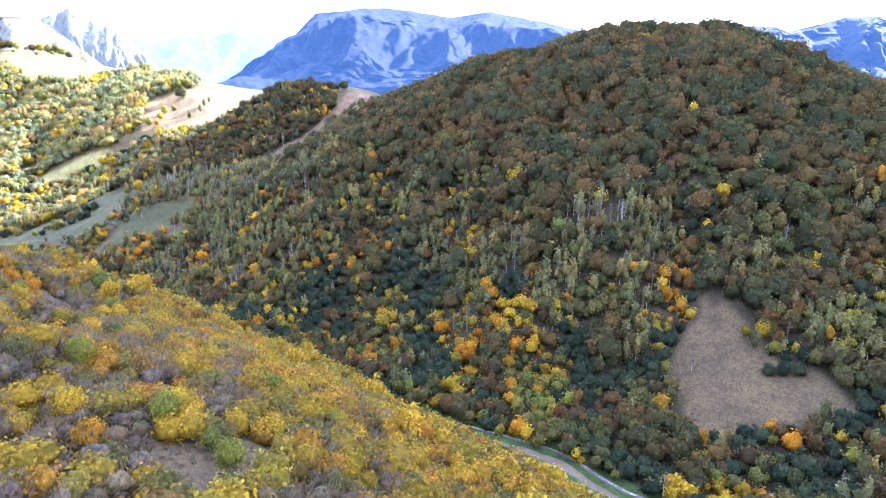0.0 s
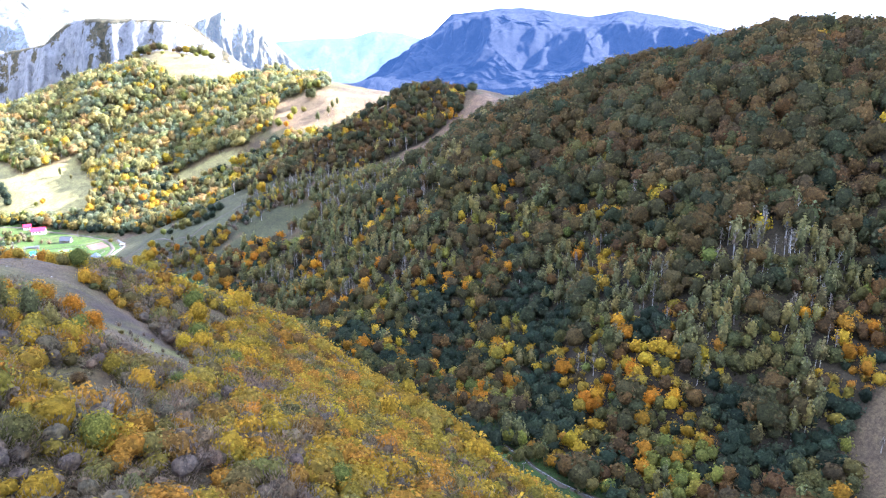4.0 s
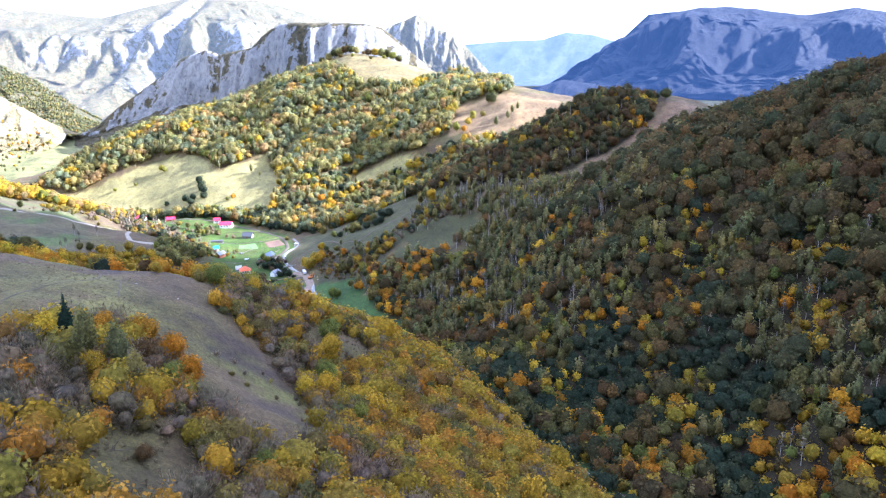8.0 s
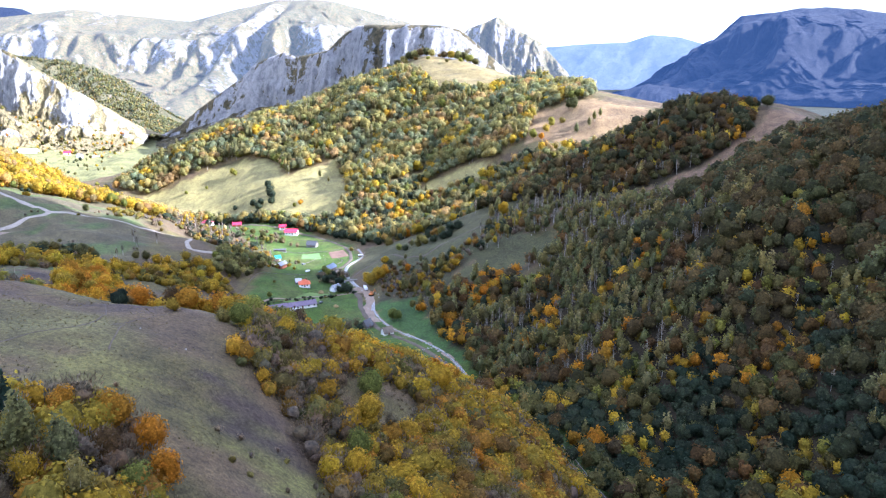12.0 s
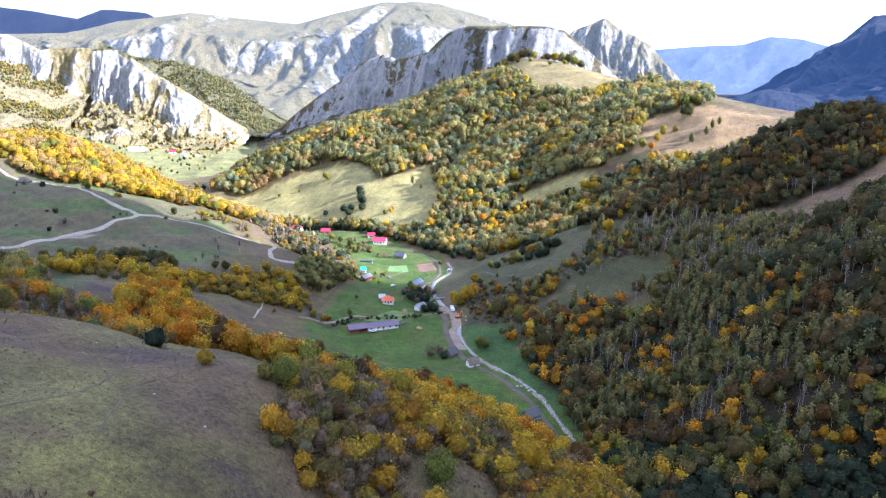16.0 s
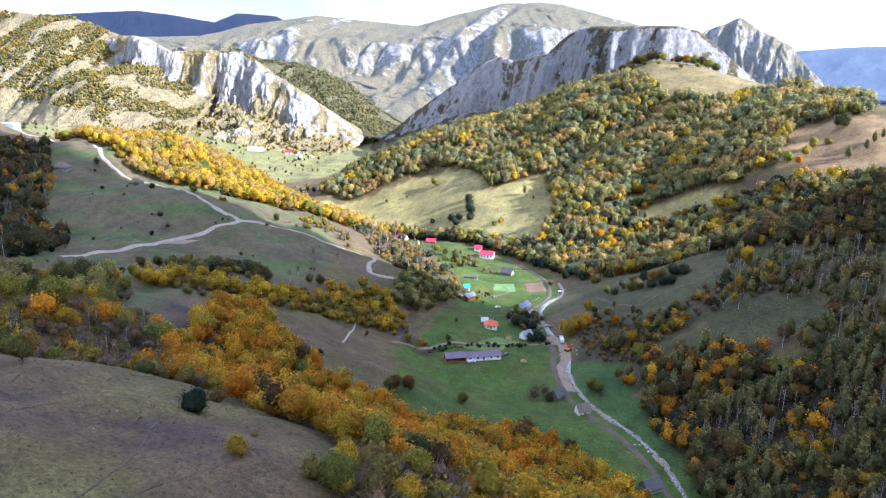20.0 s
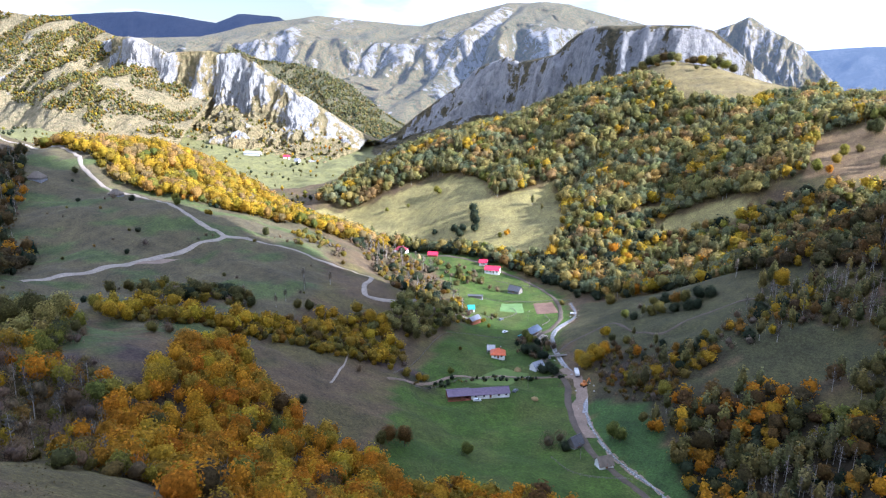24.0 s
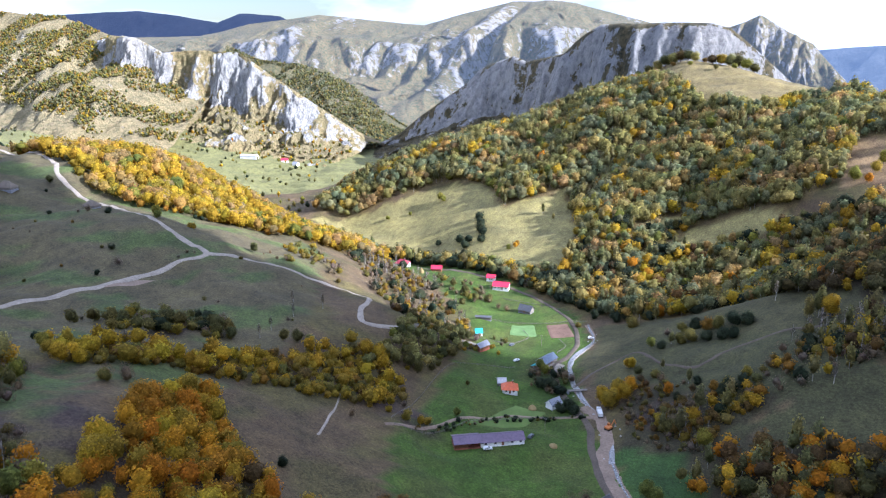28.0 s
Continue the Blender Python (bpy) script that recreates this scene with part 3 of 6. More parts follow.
massif("limestone_crag", [(-1330, 1500, 205), (-1240, 1450, 214), (-1155, 1427, 207), (-1100, 1437, 178), (-1040, 1465, 182), (-965, 1497, 179), (-905, 1500, 145), (-847, 1504, 111), (-770, 1530, 58), (-706, 1556, 8)],
       (0.15, -1), 230, 260, CLIFF, CRAGROCK, "white jagged limestone crag running down to a gorge", seed=31, category="cliff", crag=26, rib=0.1, bare=0.45, sharp=0.5, nu=420, nv=120, ragged=0.14)
massif("gorge_hill", [(-1322, 1900, 201), (-1233, 1930, 164), (-1135, 1950, 153), (-1049, 1960, 137), (-962, 1960, 90), (-868, 1960, 25), (-789, 1960, -19)],
       (0.35, -1), 420, 350, GENTLE, GORGE, "grey-green wooded hillside above a gorge", seed=37, nu=160, nv=60, rib=0.06, bare=0.25)
massif("crag_hill", [(-2500, 1500, 240), (-1836, 1625, 284), (-1565, 1615, 260), (-1360, 1540, 222), (-1200, 1500, 180), (-1050, 1540, 120)],
       (0.5, -1), 560, 500, GENTLE, CRAGWOOD, "sunlit mountainside of autumn woods and pale outcrops", seed=33, crag=4, rib=0.03, bare=0.18)
massif("back_mountain", [(-3000, 2300, 250), (-1897, 2474, 241), (-1743, 2549, 283), (-1510, 2656, 314), (-1151, 2795, 284), (-864, 2939, 368), (-646, 3026, 358), (-382, 3117, 293), (-50, 3200, 120)],
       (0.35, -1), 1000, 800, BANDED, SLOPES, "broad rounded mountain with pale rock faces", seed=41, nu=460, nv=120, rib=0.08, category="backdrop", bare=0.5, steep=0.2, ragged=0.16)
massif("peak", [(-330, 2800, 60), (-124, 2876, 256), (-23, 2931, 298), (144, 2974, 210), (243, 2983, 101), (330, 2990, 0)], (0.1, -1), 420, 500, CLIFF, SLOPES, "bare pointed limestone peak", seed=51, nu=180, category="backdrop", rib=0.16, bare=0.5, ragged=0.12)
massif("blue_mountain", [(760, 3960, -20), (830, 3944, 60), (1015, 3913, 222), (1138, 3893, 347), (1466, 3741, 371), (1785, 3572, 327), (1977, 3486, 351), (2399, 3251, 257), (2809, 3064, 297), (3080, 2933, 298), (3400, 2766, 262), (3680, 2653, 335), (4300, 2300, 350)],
       (-0.55, -0.85), 1000, 500, BANDED, BLUE, "far mountain wall, shade and blue haze put into its colour", seed=61, nu=420, nv=110, category="backdrop", rib=0.13, bare=0.75, ragged=0.22, steep=0.3, rough=0.05)
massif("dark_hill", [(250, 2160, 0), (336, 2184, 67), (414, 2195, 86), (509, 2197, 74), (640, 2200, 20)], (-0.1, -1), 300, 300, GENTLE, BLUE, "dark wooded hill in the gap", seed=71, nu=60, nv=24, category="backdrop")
massif("far_blue_hills", [(-4000, 3400, 400), (-3426, 3689, 431), (-3203, 3774, 405), (-2979, 3855, 366), (-2859, 3921, 419), (-2637, 4009, 406), (-2504, 4043, 334), (-2200, 4150, 250)], (0.6, -1), 600, 300, GENTLE, BLUE, "far hills, shade and blue haze put into their colour", seed=81, nu=90, nv=24, rough=0.02, category="backdrop")
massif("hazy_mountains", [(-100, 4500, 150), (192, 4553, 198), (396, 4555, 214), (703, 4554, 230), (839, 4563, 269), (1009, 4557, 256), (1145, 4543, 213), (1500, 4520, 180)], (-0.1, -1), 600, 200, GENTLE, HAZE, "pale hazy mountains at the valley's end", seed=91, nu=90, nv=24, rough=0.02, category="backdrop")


# ---- trees ----
CROWN = {"round": (0.16, 0.38, 10), "tall": (0.16, 0.2, 9), "bush": (-0.1, 0.55, 8), "twiggy": (-0.05, 0.5, 9), "fir": (0.06, 0.24, 12), "slender": (0.28, 0.13, 7)}


def crown_shape(rng, shape, sides, rings, leaves, leaf):
    """Corners and four-cornered faces of a crown for a tree one metre high: a closed, lobed body of foliage and many leaf clumps that break its outline."""
    low, wide, count = CROWN[shape]
    mid, half = (1 + low) / 2, (1 - low) / 2
    lobes = rng.normal(size=(count, 3)) * (1, 1, 0.8) + (0, 0, 0.25)
    lobes /= np.linalg.norm(lobes, axis=1)[:, None]
    reach = rng.uniform(0.3, 0.56, count)
    body = {"twiggy": 0.6, "slender": 0.6, "tall": 0.78}.get(shape, 0.84)

    def place(d, out):
        """Points on the crown and soft normals, from directions."""
        m = d @ lobes.T
        k = np.argmax(m + reach * 0.3, axis=1)
        q = np.clip((m[np.arange(len(d)), k] - 0.5) / 0.45, 0, 1)
        r = (0.58 + reach[k] * q * (2 - q)) * out
        p = d * r[:, None]
        n = p - 0.5 * lobes[k]
        n = n / (np.linalg.norm(n, axis=1)[:, None] + 1e-6) * 0.8 + d * 0.45
        taper = np.ones(len(d))
        if shape == "fir":
            taper = 1.25 * (1.02 - (d[:, 2] + 1) / 2)
        if shape in ("tall", "slender"):
            taper = 1 - 0.3 * d[:, 2]
        v = np.stack([p[:, 0] * wide * taper, p[:, 1] * wide * taper, mid + p[:, 2] * half], -1)
        return v, n

    th = np.pi * (0.05 + 0.9 * np.linspace(0, 1, rings))
    a = 2 * np.pi * np.arange(sides) / sides
    tt, aa = np.meshgrid(th, a, indexing="ij")
    tt, aa = tt + rng.uniform(-0.12, 0.12, tt.shape), aa + rng.uniform(-0.2, 0.2, aa.shape)
    d = np.stack([np.cos(aa) * np.sin(tt), np.sin(aa) * np.sin(tt), -np.cos(tt)], -1).reshape(-1, 3)
    core, soft = place(d, body * rng.uniform(0.9, 1.06, len(d)))
    faces = [(j * sides + i, j * sides + (i + 1) % sides, (j + 1) * sides + (i + 1) % sides, (j + 1) * sides + i) for j in range(rings - 1) for i in range(sides)]
    if shape == "slender":
        core, soft, faces = core[:0], soft[:0], []
    ncore = len(core)
    d = rng.normal(size=(leaves, 3)) + (0, 0, 0.2)
    d /= np.linalg.norm(d, axis=1)[:, None]
    p, n = place(d, rng.uniform(0.8, 1.16, leaves) if shape != "slender" else rng.uniform(0.4, 1.1, leaves))
    nrm = n + rng.normal(size=(leaves, 3)) * 0.5
    t = np.cross(nrm, rng.normal(size=(leaves, 3)))
    if shape == "twiggy":
        nrm = rng.normal(size=(leaves, 3)) * (1, 1, 0.3)
        t = d * (0.8, 0.8, 0.3) + (0, 0, 0.8) + rng.normal(size=(leaves, 3)) * 0.2
    nrm /= np.linalg.norm(nrm, axis=1)[:, None]
    t /= np.linalg.norm(t, axis=1)[:, None]
    b = np.cross(nrm, t)
    ls, lb = leaf * rng.uniform(0.7, 1.3, (leaves, 1)), leaf * rng.uniform(0.6, 1.1, (leaves, 1))
    if shape == "twiggy":
        ls, lb = leaf * rng.uniform(1.2, 2.0, (leaves, 1)), leaf * rng.uniform(0.25, 0.45, (leaves, 1))
    q = np.stack([p - t * ls - b * lb * 0.4, p + b * lb - t * ls * 0.2, p + t * ls + nrm * ls * 0.3, p - b * lb + t * ls * 0.1], 1)
    flip = (np.cross(q[:, 1] - q[:, 0], q[:, 2] - q[:, 0]) * n).sum(-1) < 0
    q[flip] = q[flip][:, ::-1]
    v = np.vstack([core, q.reshape(-1, 3)])
    soft = np.vstack([soft, np.repeat(n * 0.8 + nrm * 0.55, 4, 0)])
    soft /= np.linalg.norm(soft, axis=1)[:, None] + 1e-9
    v[:, 2] = np.maximum(v[:, 2], 0.0)
    f = np.vstack([np.array(faces, int).reshape(-1, 4), ncore + np.arange(leaves * 4).reshape(-1, 4)])
    return v, f, ncore, soft


def trunk_shape(rng, shape, fine=False):
    """A tapered, slightly bent trunk with limbs for a tree one metre high."""
    sides = 6 if fine else 3
    top, r0 = {"round": (0.7, 0.022), "tall": (0.93, 0.012), "bush": (0.5, 0.012), "twiggy": (0.7, 0.012), "fir": (0.95, 0.016), "slender": (0.96, 0.014)}[shape]
    verts, faces = [], []

    def limb(a, b, ra, rb):
        a, b = np.array(a), np.array(b)
        t = (b - a) / np.linalg.norm(b - a)
        e = np.cross(t, (0.3, 0.9, 0.2))
        e /= np.linalg.norm(e)
        f = np.cross(t, e)
        m = len(verts)
        for c, r in ((a, ra), (b, rb)):
            for i in range(sides):
                w = 2 * np.pi * i / sides
                verts.append(c + r * (np.cos(w) * e + np.sin(w) * f))
        faces.extend((m + i, m + (i + 1) % sides, m + sides + (i + 1) % sides, m + sides + i) for i in range(sides))

    bend = rng.normal(size=2) * 0.02
    knee = (bend[0], bend[1], top * 0.45)
    limb((0, 0, -0.04), knee, r0, r0 * 0.75)
    limb(knee, (bend[0] * 1.5, bend[1] * 1.5, top), r0 * 0.75, r0 * 0.2)
    wide = {"round": 0.27, "tall": 0.13, "bush": 0.4, "twiggy": 0.38, "fir": 0.1, "slender": 0.1}[shape]
    for k in range({"round": 5, "tall": 5, "bush": 4, "twiggy": 12, "fir": 2, "slender": 4}[shape] if fine else (2 if shape != "twiggy" else 5)):
        a, h = rng.uniform(0, 2 * np.pi), top * rng.uniform(0.3, 0.75) * (0.3 if shape in ("twiggy", "bush") else 1)
        limb((bend[0], bend[1], h), (np.cos(a) * wide, np.sin(a) * wide, h + rng.uniform(0.15, 0.4)), r0 * 0.45, r0 * 0.12)
    return np.array(verts, float), np.array(faces, int)


TR = np.random.RandomState(5)
LOWRES = {s: [(crown_shape(TR, s, *n), trunk_shape(TR, s)) for _ in range(8)] for s, n in (("round", (8, 5, 60, 0.062)), ("tall", (6, 5, 46, 0.05)), ("bush", (8, 5, 50, 0.078)), ("twiggy", (6, 4, 60, 0.058)), ("fir", (8, 6, 36, 0.05)), ("slender", (5, 4, 40, 0.038)))}
MIDRES = {s: [(crown_shape(TR, s, *n), trunk_shape(TR, s)) for _ in range(6)] for s, n in (("round", (10, 7, 170, 0.044)), ("tall", (8, 7, 120, 0.038)), ("bush", (9, 6, 130, 0.058)), ("twiggy", (7, 5, 140, 0.05)), ("fir", (12, 9, 110, 0.036)), ("slender", (6, 4, 90, 0.028)))}
FARRES = {s: [(crown_shape(TR, s, *n), trunk_shape(TR, s)) for _ in range(5)] for s, n in (("round", (5, 3, 3, 0.12)), ("bush", (5, 3, 3, 0.15)), ("tall", (4, 3, 3, 0.08)), ("fir", (5, 3, 3, 0.09)), ("twiggy", (5, 4, 6, 0.07)), ("slender", (5, 4, 8, 0.07)))}

PALETTE = {
    "beech": ("round", (8, 15), [(0.085, 0.0825, 0.0375), (0.1, 0.09, 0.04), (0.125, 0.0925, 0.04), (0.075, 0.0825, 0.0425), (0.15, 0.103, 0.0413)]),
    "russet": ("round", (7, 12), [(0.14, 0.088, 0.04), (0.17, 0.1, 0.036), (0.115, 0.085, 0.045)]),
    "orange": ("round", (6, 11), [(0.55, 0.25, 0.022), (0.48, 0.21, 0.02), (0.58, 0.31, 0.024), (0.42, 0.22, 0.026)]),
    "gold": ("round", (6, 11), [(0.5, 0.33, 0.032), (0.44, 0.29, 0.03), (0.37, 0.27, 0.04), (0.54, 0.38, 0.034)]),
    "lime": ("round", (6, 10), [(0.24, 0.24, 0.05), (0.29, 0.26, 0.05), (0.18, 0.2, 0.05)]),
    "alder": ("bush", (5, 9), [(0.046, 0.064, 0.04), (0.058, 0.076, 0.046), (0.042, 0.06, 0.04), (0.07, 0.086, 0.05)]),
    "green": ("round", (6, 11), [(0.121, 0.115, 0.0437), (0.144, 0.132, 0.046), (0.108, 0.113, 0.046), (0.172, 0.149, 0.0506)]),
    # lighter copy of green, with sunlight put into the leaf colour
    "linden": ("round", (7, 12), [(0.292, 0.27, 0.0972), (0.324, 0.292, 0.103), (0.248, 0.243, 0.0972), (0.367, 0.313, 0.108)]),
    # sage and amber are paled to stand in for sun and haze
    "sage": ("round", (6, 11), [(0.224, 0.246, 0.134), (0.202, 0.23, 0.134), (0.269, 0.274, 0.146), (0.246, 0.246, 0.112)]),
    "amber": ("round", (6, 11), [(0.441, 0.294, 0.105), (0.399, 0.273, 0.116), (0.483, 0.315, 0.0945), (0.378, 0.273, 0.126)]),
    "birch": ("tall", (9, 15), [(0.19, 0.185, 0.075), (0.22, 0.2, 0.09), (0.16, 0.165, 0.075), (0.27, 0.225, 0.08)]),
    "ashen": ("slender", (9, 14), [(0.17, 0.15, 0.125), (0.15, 0.135, 0.115), (0.19, 0.16, 0.12)]),
    "bare": ("twiggy", (3.5, 7), [(0.27, 0.205, 0.15), (0.25, 0.195, 0.16), (0.29, 0.21, 0.135), (0.25, 0.205, 0.135)]),
    "rustbush": ("bush", (3, 6.5), [(0.27, 0.165, 0.046), (0.22, 0.145, 0.05), (0.32, 0.18, 0.036), (0.2, 0.155, 0.056)]),
    "goldbush": ("bush", (3, 6), [(0.4, 0.275, 0.034), (0.34, 0.24, 0.036), (0.28, 0.225, 0.045)]),
    "olive": ("bush", (3, 6), [(0.21, 0.185, 0.055), (0.17, 0.16, 0.06), (0.24, 0.195, 0.058)]),
    "mustard": ("bush", (3.5, 7), [(0.42, 0.275, 0.03), (0.37, 0.26, 0.036), (0.46, 0.295, 0.03), (0.31, 0.235, 0.045), (0.42, 0.22, 0.034)]),
    "fir": ("fir", (8, 13), [(0.03, 0.055, 0.04)]),
}


def sow(poly, step, seed, keep=1.0, gaps=None):
    """Places in a patch of the plan, about step metres apart and uneven."""
    rng = np.random.RandomState(seed)
    a = np.array(poly, float)
    gx, gy = np.arange(a[:, 0].min(), a[:, 0].max(), step), np.arange(a[:, 1].min(), a[:, 1].max(), step)
    x, y = [g.ravel() for g in np.meshgrid(gx, gy)]
    x, y = x + rng.uniform(-0.5, 0.5, x.size) * step, y + rng.uniform(-0.5, 0.5, x.size) * step
    ok = inside(x, y, poly) & (rng.uniform(size=x.size) < keep)
    if gaps is not None:
        ok &= gaps(x, y)
    return x[ok], y[ok], rng


def woodland(name, x, y, kinds, rng, label, forms=LOWRES, scale=1.0, trunks=True, z=None):
    """Many trees as one piece of stuff. kinds: for each tree the name in the palette."""
    z = on_land(x, y) if z is None else z
    cv, cf, ct, cn, nb = [], [], [], [], 0
    wood = {"pale_trunks": [[], [], 0, BIRCH], "trunks": [[], [], 0, BARK]}
    for k, kind in enumerate(kinds):
        shape, (lo, hi), tones = PALETTE[kind]
        (v, f, ncore, soft), (wv, wf) = forms[shape][rng.randint(len(forms[shape]))]
        h = rng.uniform(lo, hi) * scale
        a, w = rng.uniform(0, 2 * np.pi), rng.uniform(0.8, 1.2)
        c, s = np.cos(a) * h * w, np.sin(a) * h * w
        rot = np.array(((c, s, 0), (-s, c, 0), (0, 0, h)))
        tone = np.array(tones[rng.randint(len(tones))]) * rng.uniform(0.8, 1.2) * np.array((rng.uniform(0.9, 1.1), 1, 1))
        col = np.empty((len(v), 3))
        col[:] = tone
        # inner body darkened, standing in for shade among the leaves
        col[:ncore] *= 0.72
        cv.append(v @ rot + (x[k], y[k], z[k] - 0.3))
        cf.append(f + nb)
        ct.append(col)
        cn.append(soft @ np.array(((np.cos(a), np.sin(a), 0), (-np.sin(a), np.cos(a), 0), (0, 0, 1))))
        nb += len(v)
        if trunks and (forms is not LOWRES or kind in ("birch", "ashen", "bare")):
            pile = wood["pale_trunks" if kind in ("birch", "ashen") else "trunks"]
            pile[0].append(wv @ rot + (x[k], y[k], z[k] - 0.3))
            pile[1].append(wf + pile[2])
            pile[2] += len(wv)
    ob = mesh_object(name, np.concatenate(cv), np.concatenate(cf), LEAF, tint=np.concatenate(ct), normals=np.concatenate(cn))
    tagged(ob, label, "trees", kind="stuff")
    for part_name, (tv, tf, _, mat) in wood.items():
        if tv:
            tagged(mesh_object(part_name, np.concatenate(tv), np.concatenate(tf), mat, ob), kind="stuff")
    return ob


def stands(x, y, rng, seed, size, weights, loose=0.5):
    """The kind of each tree, so that trees of a kind keep together in patches. weights: for each kind one number or one for each tree."""
    names, score = list(weights), []
    for k, name in enumerate(names):
        w = np.maximum(1e-4, np.broadcast_to(np.asarray(weights[name], float), np.shape(x)))
        score.append(np.log(w) + 1.5 * lumps(x, y, seed + 3 * k, 3, size, 0.6) - loose * np.log(-np.log(rng.uniform(1e-6, 1 - 1e-6, len(x)))))
    return [names[i] for i in np.argmax(score, axis=0)]


def pick(rng, n, **weights):
    names = list(weights)
    w = np.array([weights[k] for k in names], float)
    return [names[i] for i in rng.choice(len(names), n, p=w / w.sum())]


# east hill: beech high up, mixed and birch in the middle, alder and gold along the foot
def patchwork(x, y, spots):
    """How much a place belongs to some patches (x, y, radius)."""
    return sum(np.exp(-((x - px) ** 2 + (y - py) ** 2) / pr ** 2) for px, py, pr in spots)


ORANGE_SPOTS = [(186, 279, 16), (165, 292, 16), (155, 311, 12), (243, 256, 14), (110, 320, 12), (120, 430, 18), (60, 520, 22), (90, 470, 16)]
BIRCH_SPOTS = [(60, 505, 26), (100, 492, 24), (30, 540, 18), (80, 560, 20), (130, 470, 18), (218, 299, 24), (192, 324, 20), (242, 288, 22), (236, 266, 12), (177, 381, 16), (70, 545, 20), (120, 520, 18), (150, 560, 18), (262, 300, 16)]
TEAL_SPOTS = [(107, 389, 24), (125, 400, 22), (157, 386, 18), (208, 210, 20), (162, 333, 22), (232, 225, 18), (226, 165, 30), (190, 240, 16), (140, 300, 16), (80, 430, 16)]
for name, step, scale, seed, above in (("upper_east_woods", 5.4, 1.2, 1, True), ("lower_east_woods", 4.3, 0.95, 51, False)):
    x, y, rng = sow(EAST_WOOD, step, seed, 0.98, lambda x, y: ~inside(x, y, BARE_FIELD) & ((on_land(x, y) + 8 * lumps(x, y, 35, 3, 60) > 72) == above))
    h = on_land(x, y) + 12 * lumps(x, y, 31, 3, 90)
    high, mid, foot = smooth(75, 110, h), smooth(25, 50, h) * smooth(110, 75, h), smooth(50, 25, h)
    orange, birch, teal = patchwork(x, y, ORANGE_SPOTS), patchwork(x, y, BIRCH_SPOTS), patchwork(x, y, TEAL_SPOTS)
    kinds = stands(x, y, rng, 300, 60, dict(beech=7 * high + 3 * mid + 0.8 * foot, russet=1.8 * high + 1.6 * mid + 0.8 * foot, green=1.6 * high + 2.2 * mid + 2 * foot, lime=0.08 * high + 0.5 * mid + 0.7 * foot, mustard=0.15 * high + 1.0 * mid + 1.5 * foot + 3 * orange, gold=0.06 * high + 0.4 * mid + 0.5 * foot + 1.6 * orange,
                                            orange=0.04 * high + 0.35 * mid + 0.5 * foot + 3.2 * orange, birch=0.04 * high + 1.3 * mid + 0.5 * foot + 7 * birch, ashen=0.02 * high + 0.3 * mid + 0.1 * foot + 3 * birch, alder=0.3 * high + 0.8 * mid + 1.2 * foot + 8 * teal), 0.55)
    woodland(name, x, y, kinds, rng, "dense dark beech forest on a shaded hilltop" if above else "dense mixed autumn forest on a shaded hillside", LOWRES, scale)

x, y, rng = sow(BIRCH_WOOD, 4.6, 2, 0.85, lambda x, y: ~inside(x, y, STREAM_FIELD))
woodland("birch_grove", x, y, stands(x, y, rng, 550, 22, dict(birch=6, ashen=5, bare=0.7, russet=1.2, olive=1, green=2, gold=0.7)), rng, "pale half-bare birches on a sloping field")
x, y, rng = sow(SPUR_WOOD, 5.0, 3, 0.95)
woodland("spur_woods", x, y, stands(x, y, rng, 500, 40, dict(beech=3, russet=2.4, orange=0.7, gold=0.8, green=2, ashen=0.8, birch=0.8)), rng, "brown and russet trees along a spur")
x, y, rng = sow(CENTRAL_WOOD, 5.8, 4, 0.97, lambda x, y: ~inside(x, y, GULLY_MEADOW) & ~inside(x, y, GULLY_STRIP) & ~inside(x, y, TOP_MEADOW))
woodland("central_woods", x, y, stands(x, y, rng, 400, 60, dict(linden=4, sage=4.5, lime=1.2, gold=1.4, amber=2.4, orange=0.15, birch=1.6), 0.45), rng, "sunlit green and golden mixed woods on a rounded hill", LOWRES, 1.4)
x, y, rng = sow(GULLY_WOOD, 5.4, 5, 0.94, lambda x, y: ~inside(x, y, GULLY_MEADOW) & ~inside(x, y, GULLY_STRIP))
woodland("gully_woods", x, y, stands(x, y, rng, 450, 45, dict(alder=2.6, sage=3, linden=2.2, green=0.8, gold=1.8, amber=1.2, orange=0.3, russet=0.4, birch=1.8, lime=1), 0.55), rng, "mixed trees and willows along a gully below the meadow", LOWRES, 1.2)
x, y, rng = sow(GOLDEN_WOOD, 5.4, 6, 0.97)
woodland("golden_woods", x, y, stands(x, y, rng, 900, 40, dict(gold=6, amber=3, mustard=3, lime=1, olive=0.5), 0.6), rng, "bright golden sunlit beech wood on a ridge", LOWRES, 1.3)
x, y, rng = sow(GROVE, 4.9, 7, 0.95)
woodland("orange_grove", x, y, stands(x, y, rng, 800, 22, dict(orange=6, gold=4, mustard=1.2, russet=0.4, olive=0.5, bare=0.3, lime=0.3, green=0.3), 0.6), rng, "orange and golden trees in a hollow", MIDRES, 0.98)
x, y, rng = sow(HEDGE, 3.5, 8, 0.92)
woodland("hedge_trees", x, y, pick(rng, len(x), goldbush=6, rustbush=2.5, gold=1.6, olive=1.2), rng, "yellow and rust hedge of shrubs below the fields")
x, y, rng = sow(HEDGE_HIGH, 4.2, 9, 0.6)
woodland("field_scrub", x, y, pick(rng, len(x), olive=3, green=2, alder=1, bare=2, mustard=1), rng, "olive and dark green scrub strip across a hillside field")
x, y, rng = sow(BANK, 4.2, 10, 0.6, lambda x, y: ~inside(x, y, STREAM_FIELD))
